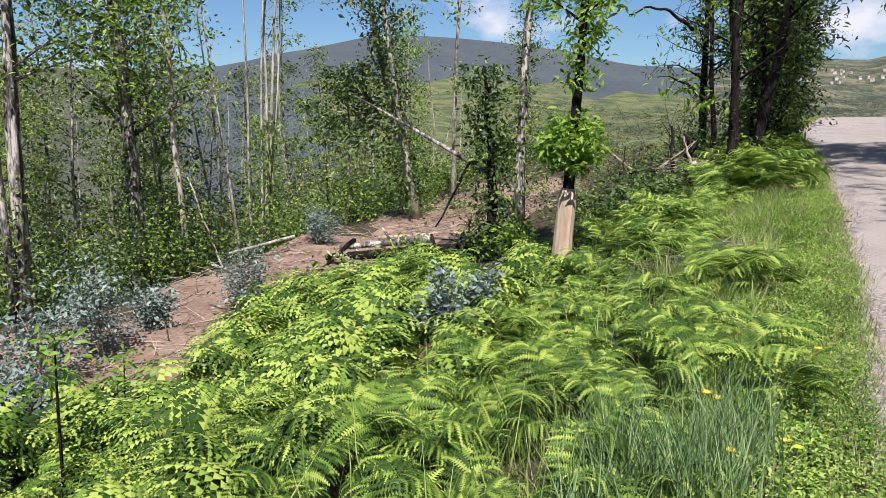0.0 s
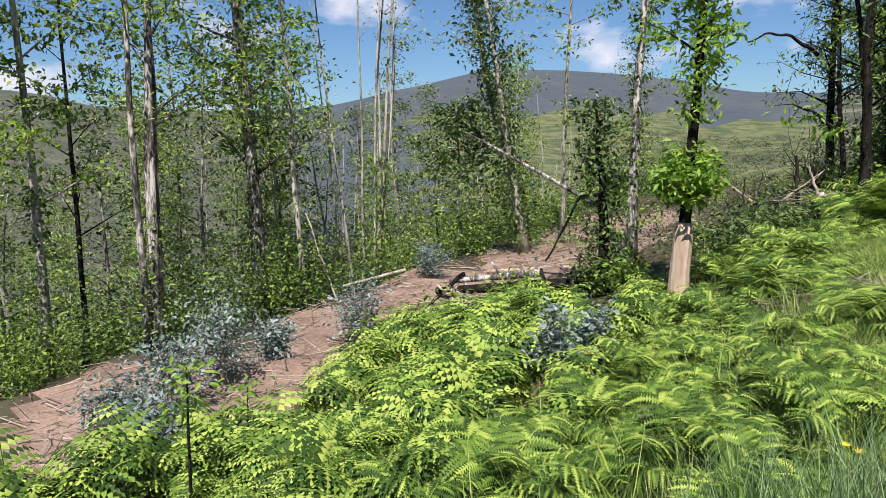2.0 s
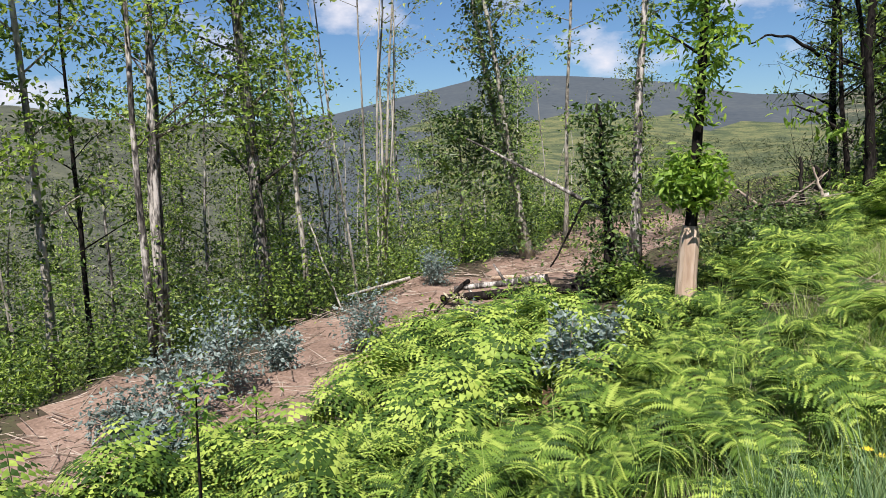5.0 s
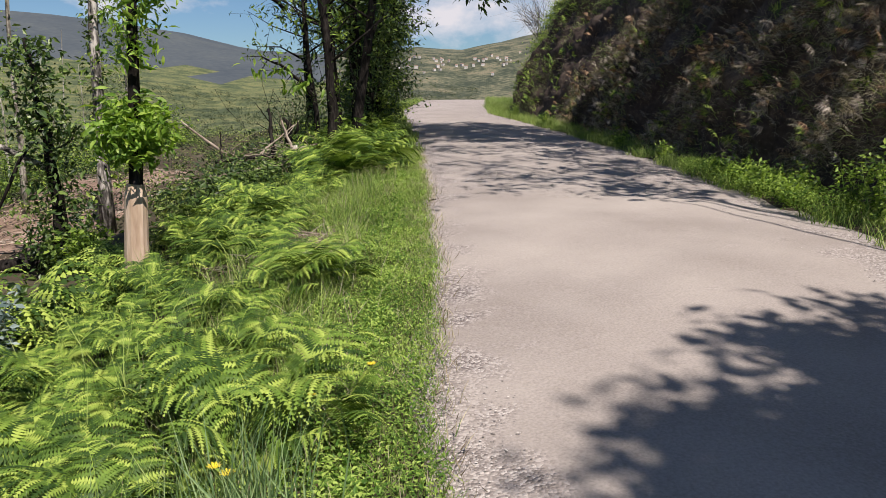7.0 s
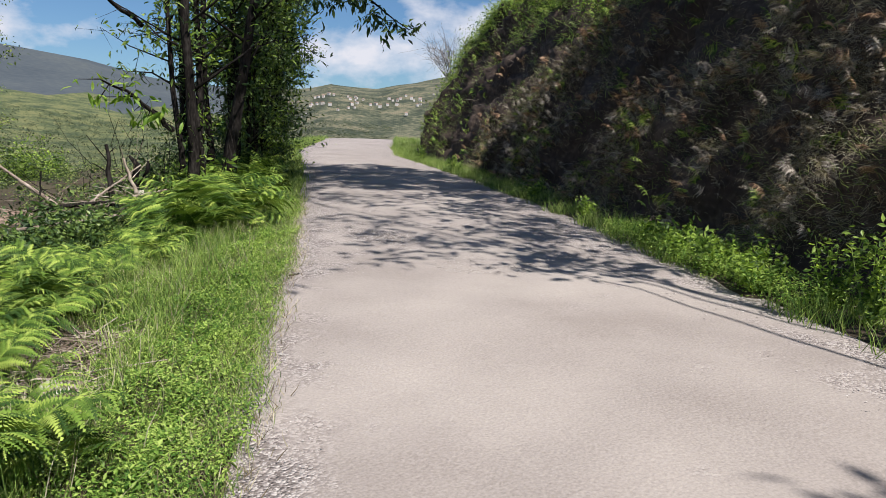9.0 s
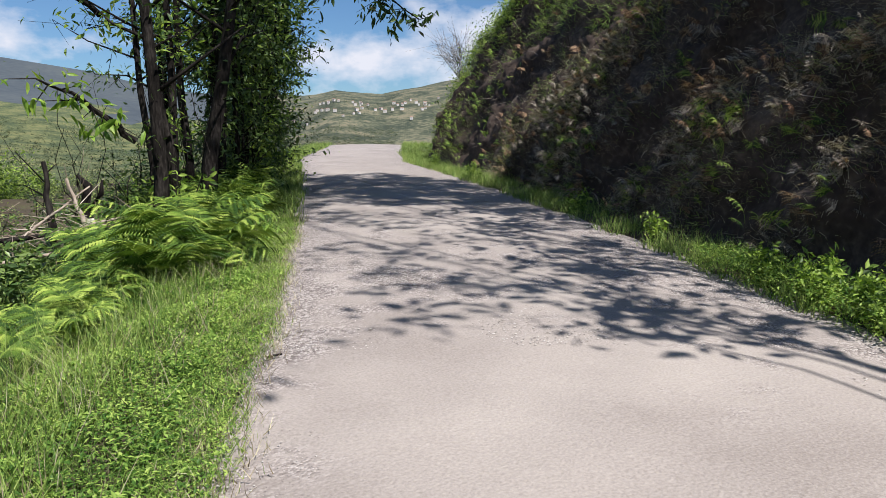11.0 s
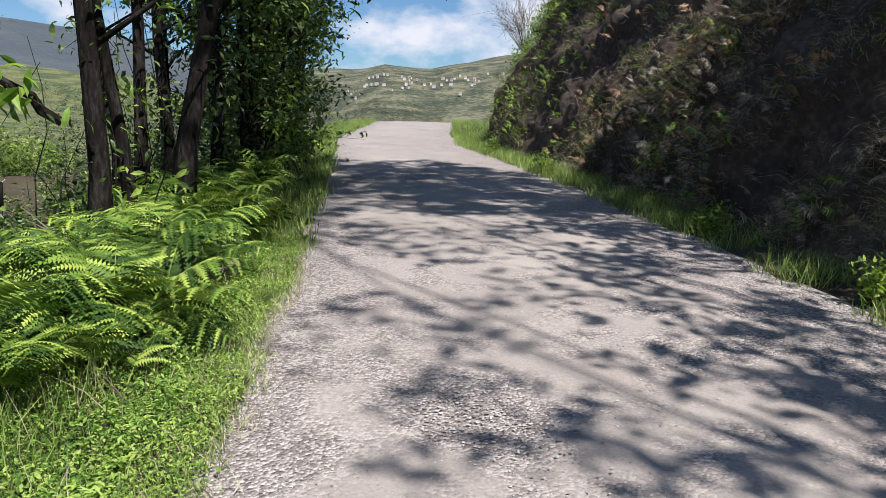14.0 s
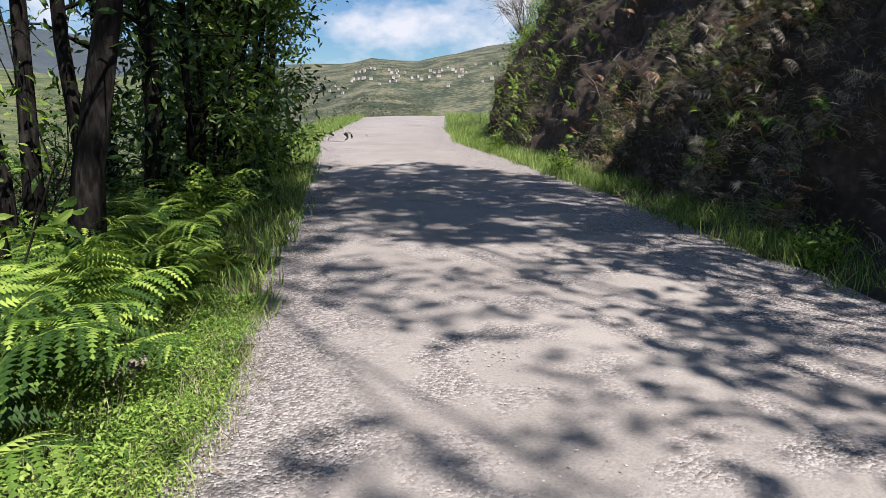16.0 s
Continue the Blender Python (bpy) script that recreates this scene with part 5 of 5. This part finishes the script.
# ---- growth on the bank ----
def on_bank(k, s0, s1, v0, v1):
    s = s0 + (s1 - s0) * rng.random(k)
    v = v0 + (v1 - v0) * rng.random(k)
    s, u, z = bank_point(s, v)
    n1 = np.array([noise.noise(((a + 0.6 * b) * 0.55 + 3.1, b * 1.2 * 0.55 - 3.1, 3.1 * 1.7)) for a, b in zip(s, z)])
    push = (0.42 * n1 + 0.38 * rib(s, z)) * np.clip(v * 6, 0, 1) + 0.06
    u, z = u - push * 0.8, z + push * 0.35
    x, y = to_xy(s, u)
    return np.stack([x, y, z], -1), s, v


def build_bank_growth():
    out = np.array([-FY, FX, 0.0])

    def tufts(name, mat, label, k, per, s0, s1, v0, v1, length, width, hang):
        p, s, v = on_bank(k, s0, s1, v0, v1)
        patch = 2.6 * rib(s, p[:, 2]) + 0.5 * np.sin(s * 1.3 + v * 5) + 0.5 * np.sin(s * 3.3 - v * 9) - 1.0
        p = p[patch + rng.normal(size=k) * 0.6 > -0.1]
        P = np.repeat(p, per, 0) + rng.normal(size=(len(p) * per, 3)) * 0.10
        n = len(P)
        way = out * 0.8 + rng.normal(size=(n, 3)) * 0.6 + np.array([0, 0, hang])
        ln = length * (0.4 + 0.9 * rng.random(n))
        g = Geo()
        scatter(g, BLADE_V, BLADE_F, P, frames(way, rng.normal(size=n)), np.stack([width * (0.6 + 0.8 * rng.random(n)), ln, ln * 1.6], -1))
        tagged(part(name, g, mat), label, "grass", kind="stuff")

    tufts("bank_straw", M_STRAW, "dry straw tufts hanging on the bank", 1500, 34, 6, 38, 0.04, 1.0, 0.10, 0.004, 0.35)
    tufts("dry_bracken", M_STRAW, "tangle of dead bracken on the lower bank", 1100, 46, 7, 26, 0.015, 0.55, 0.13, 0.0045, 0.1)
    tufts("bank_thatch", M_STRAW, "pale mat of dead bracken over the foot of the bank", 450, 44, 8, 13.5, 0.08, 0.6, 0.14, 0.005, 0.0)
    tufts("bank_grass", M_OLIVE, "sparse green tufts on the bank", 1900, 26, 6, 38, 0.03, 0.95, 0.18, 0.007, 0.6)
    tufts("brow_grass", M_GRASS, "green grass along the brow of the bank", 2400, 14, 15, 40, 0.66, 1.4, 0.32, 0.011, 0.25)
    # limp fronds in clumps on the ribs
    for name, mat, label, k, s0, s1, v0, v1, size in (("bank_dead_fronds", M_DEADG, "clumps of grey dead bracken hanging on the bank", 280, 7.5, 24, 0.06, 0.62, 0.34),
                                                      ("bank_brown_fronds", M_DEAD, "clumps of brown withered bracken on the bank", 140, 7.5, 28, 0.05, 0.8, 0.34),
                                                      ("bank_fronds", M_FERN, "green bracken and grass clumps on the bank", 190, 9, 36, 0.06, 0.95, 0.36)):
        f = frond_mesh(name, 1.0, 9, 5, 4, mat)
        tv = np.empty(len(f.vertices) * 3)
        f.vertices.foreach_get("co", tv)
        f.calc_loop_triangles()
        tf = np.empty(len(f.loop_triangles) * 3, np.int32)
        f.loop_triangles.foreach_get("vertices", tf)
        bpy.data.meshes.remove(f)
        p, s, v = on_bank(3 * k, s0, s1, v0, v1)
        p = p[rib(s, p[:, 2]) + 0.25 * rng.normal(size=len(s)) > 0.42][:k]
        P = np.repeat(p, 5, 0) + rng.normal(size=(len(p) * 5, 3)) * 0.12
        way = out * 0.7 + rng.normal(size=(len(P), 3)) * [0.7, 0.7, 0.35] + np.array([0, 0, 0.1])
        g = Geo()
        scatter(g, tv.reshape(-1, 3), tf.reshape(-1, 3), P, frames(way, rng.normal(size=len(P)) * 0.5), size * (0.5 + 0.7 * rng.random(len(P))))
        tagged(part(name, g, mat), label, "fern", kind="stuff")
    g = Geo()
    p, s, v = on_bank(300, 6, 38, 0.1, 1.1)
    for q in p:
        for _ in range(2):
            e = q + out * 0.25 * rng.random() + rng.normal(size=3) * [0.22, 0.22, 0.2]
            tube(g, [q, (q + e) / 2 + rng.normal(size=3) * 0.05, e], [0.004, 0.003, 0.0015], 3)
    tagged(part("bank_roots", g, M_TWIG), "dry roots and twigs sticking out of the bank", "twigs", kind="stuff")
    g = Geo()
    for s0, s1, v0, v1, n in ((18, 40, 0.80, 1.35, 1150), (10, 22, 0.90, 1.35, 520)):
        p, s, v = on_bank(n, s0, s1, v0, v1)
        for q in p:
            r = 0.14 + 0.16 * rng.random()
            leaves(g, q + rng.normal(size=(44, 3)) * r * [1, 1, 0.8] + [0, 0, r * 0.4], 0.07, "leaf", 0.1)
    tagged(part("brow_scrub", g, M_LEAF), "green scrub spilling over the brow of the bank", "undergrowth", kind="stuff")
    # leafy weeds at the foot
    for s, w, h, n, label in ((9.3, 0.62, 0.95, 170, "tall leafy weed in flower"), (9.9, 0.7, 0.8, 140, "tall leafy weed in flower"), (8.6, 0.75, 0.9, 170, "tall leafy weed in flower"), (10.5, 0.4, 0.42, 200, "low leafy weed clump"), (10.9, 0.55, 0.48, 200, "low leafy weed clump"), (11.3, 0.4, 0.40, 200, "low leafy weed clump"), (11.7, 0.5, 0.45, 200, "low leafy weed clump"), (12.1, 0.35, 0.40, 200, "low leafy weed clump"), (13.0, 0.4, 0.36, 200, "low leafy weed clump"),
                              (12.4, 0.6, 0.5, 120, "low leafy weed clump"), (15.5, 0.5, 0.4, 110, "low leafy weed clump"), (18.4, 0.5, 0.45, 110, "low leafy weed clump"), (25.2, 0.4, 0.5, 110, "low leafy weed clump"), (29.5, 0.4, 0.6, 130, "low leafy weed clump")):
        x, y = to_xy(s, float(road_right(s)) + w)
        ob = thing("roadside_weed", (x, y, float(road_z(s)) - 0.06), label + " at the foot of the bank", "weed", "weeds at the bank's foot")
        g, c = Geo(), Geo()
        for j in range(7):
            a = rng.random() * 6.28
            e = np.array([math.cos(a) * 0.28 * rng.random(), math.sin(a) * 0.28 * rng.random(), h * (0.6 + 0.4 * rng.random())])
            g = Geo()
            tube(g, [(0, 0, 0), e * [0.5, 0.5, 0.5], e], [0.008, 0.006, 0.003], 4)
            part("stem", g, M_GRASS, ob)
            leaves(c, e * (0.15 + 0.9 * rng.random((n // 2, 1))) + rng.normal(size=(n // 2, 3)) * 0.05, 0.06, "leaf", 0.1)
        part("foliage", c, M_LEAF, ob)
    # bare shrub where the bank ends
    ob = thing("bare_shrub", (22.3, 31.0, 4.6), "grey leafless shrub on the end of the bank", "shrub")
    for _ in range(34):
        g = Geo()
        e = np.array([rng.normal() * 0.55 - 0.3, rng.normal() * 0.55, 0.5 + 0.9 * rng.random()])
        tube(g, [(0, 0, -0.6), e * 0.5 + rng.normal(size=3) * 0.12, e], [0.018, 0.011, 0.005], 4)
        for _ in range(9):
            tube(g, [e * (0.4 + 0.6 * rng.random()), e + rng.normal(size=3) * 0.3], [0.006, 0.003], 3)
        part("branch", g, M_BARK, ob)


build_bank_growth()


# ---- loose stones ----
def build_stones():
    g = Geo()

    def lay(s, u, lo, hi):
        k = len(s)
        x, y = to_xy(s, u)
        half = (u - (road_left(s) - 0.12)) / (road_right(s) + 0.47 - road_left(s))
        z = road_z(s) + 0.05 * (1 - (2 * half - 1) ** 2) - 0.03
        a = rng.random(k) * 6.283
        turn = frames(np.stack([np.cos(a), np.sin(a), np.zeros(k)], -1))
        r = lo + (hi - lo) * rng.random(k) ** 2.2
        scatter(g, STONE_V, STONE_F, np.stack([x, y, z + 0.05 * r], -1), turn, np.stack([r, r * (0.6 + 0.4 * rng.random(k)), r * 0.5], -1))

    s = 2 + 22 * rng.random(6500)
    lay(s, road_left(s) - 0.05 + 0.45 * rng.random(6500) ** 1.8, 0.003, 0.009)
    s = 6 + 22 * rng.random(3500)
    lay(s, road_right(s) + 0.3 - 1.0 * rng.random(3500) ** 1.3, 0.005, 0.013)
    s = 11.0 + 9.0 * rng.random(42000) ** 1.15
    u = road_left(s) - 0.1 + 4.2 * rng.random(42000)
    heap = np.sin(s * 1.7 + u * 0.9) * np.sin(u * 2.1 - s * 0.6) + 0.6 * np.sin(s * 3.9 + 1) * np.sin(u * 4.3) + 0.7 * np.exp(-((u - road_left(s)) / 0.6) ** 2)
    keep = heap + 0.7 * rng.normal(size=42000) > 0.35
    lay(s[keep], u[keep], 0.004, 0.012)
    ps, pu = to_su(7.2, 11.1)
    lay(ps + rng.normal(size=700) * 0.22, pu + rng.normal(size=700) * 0.45, 0.006, 0.018)
    tagged(part("road_gravel", g, M_STONE), "loose pale gravel scattered over the road", "gravel", kind="stuff")


build_stones()
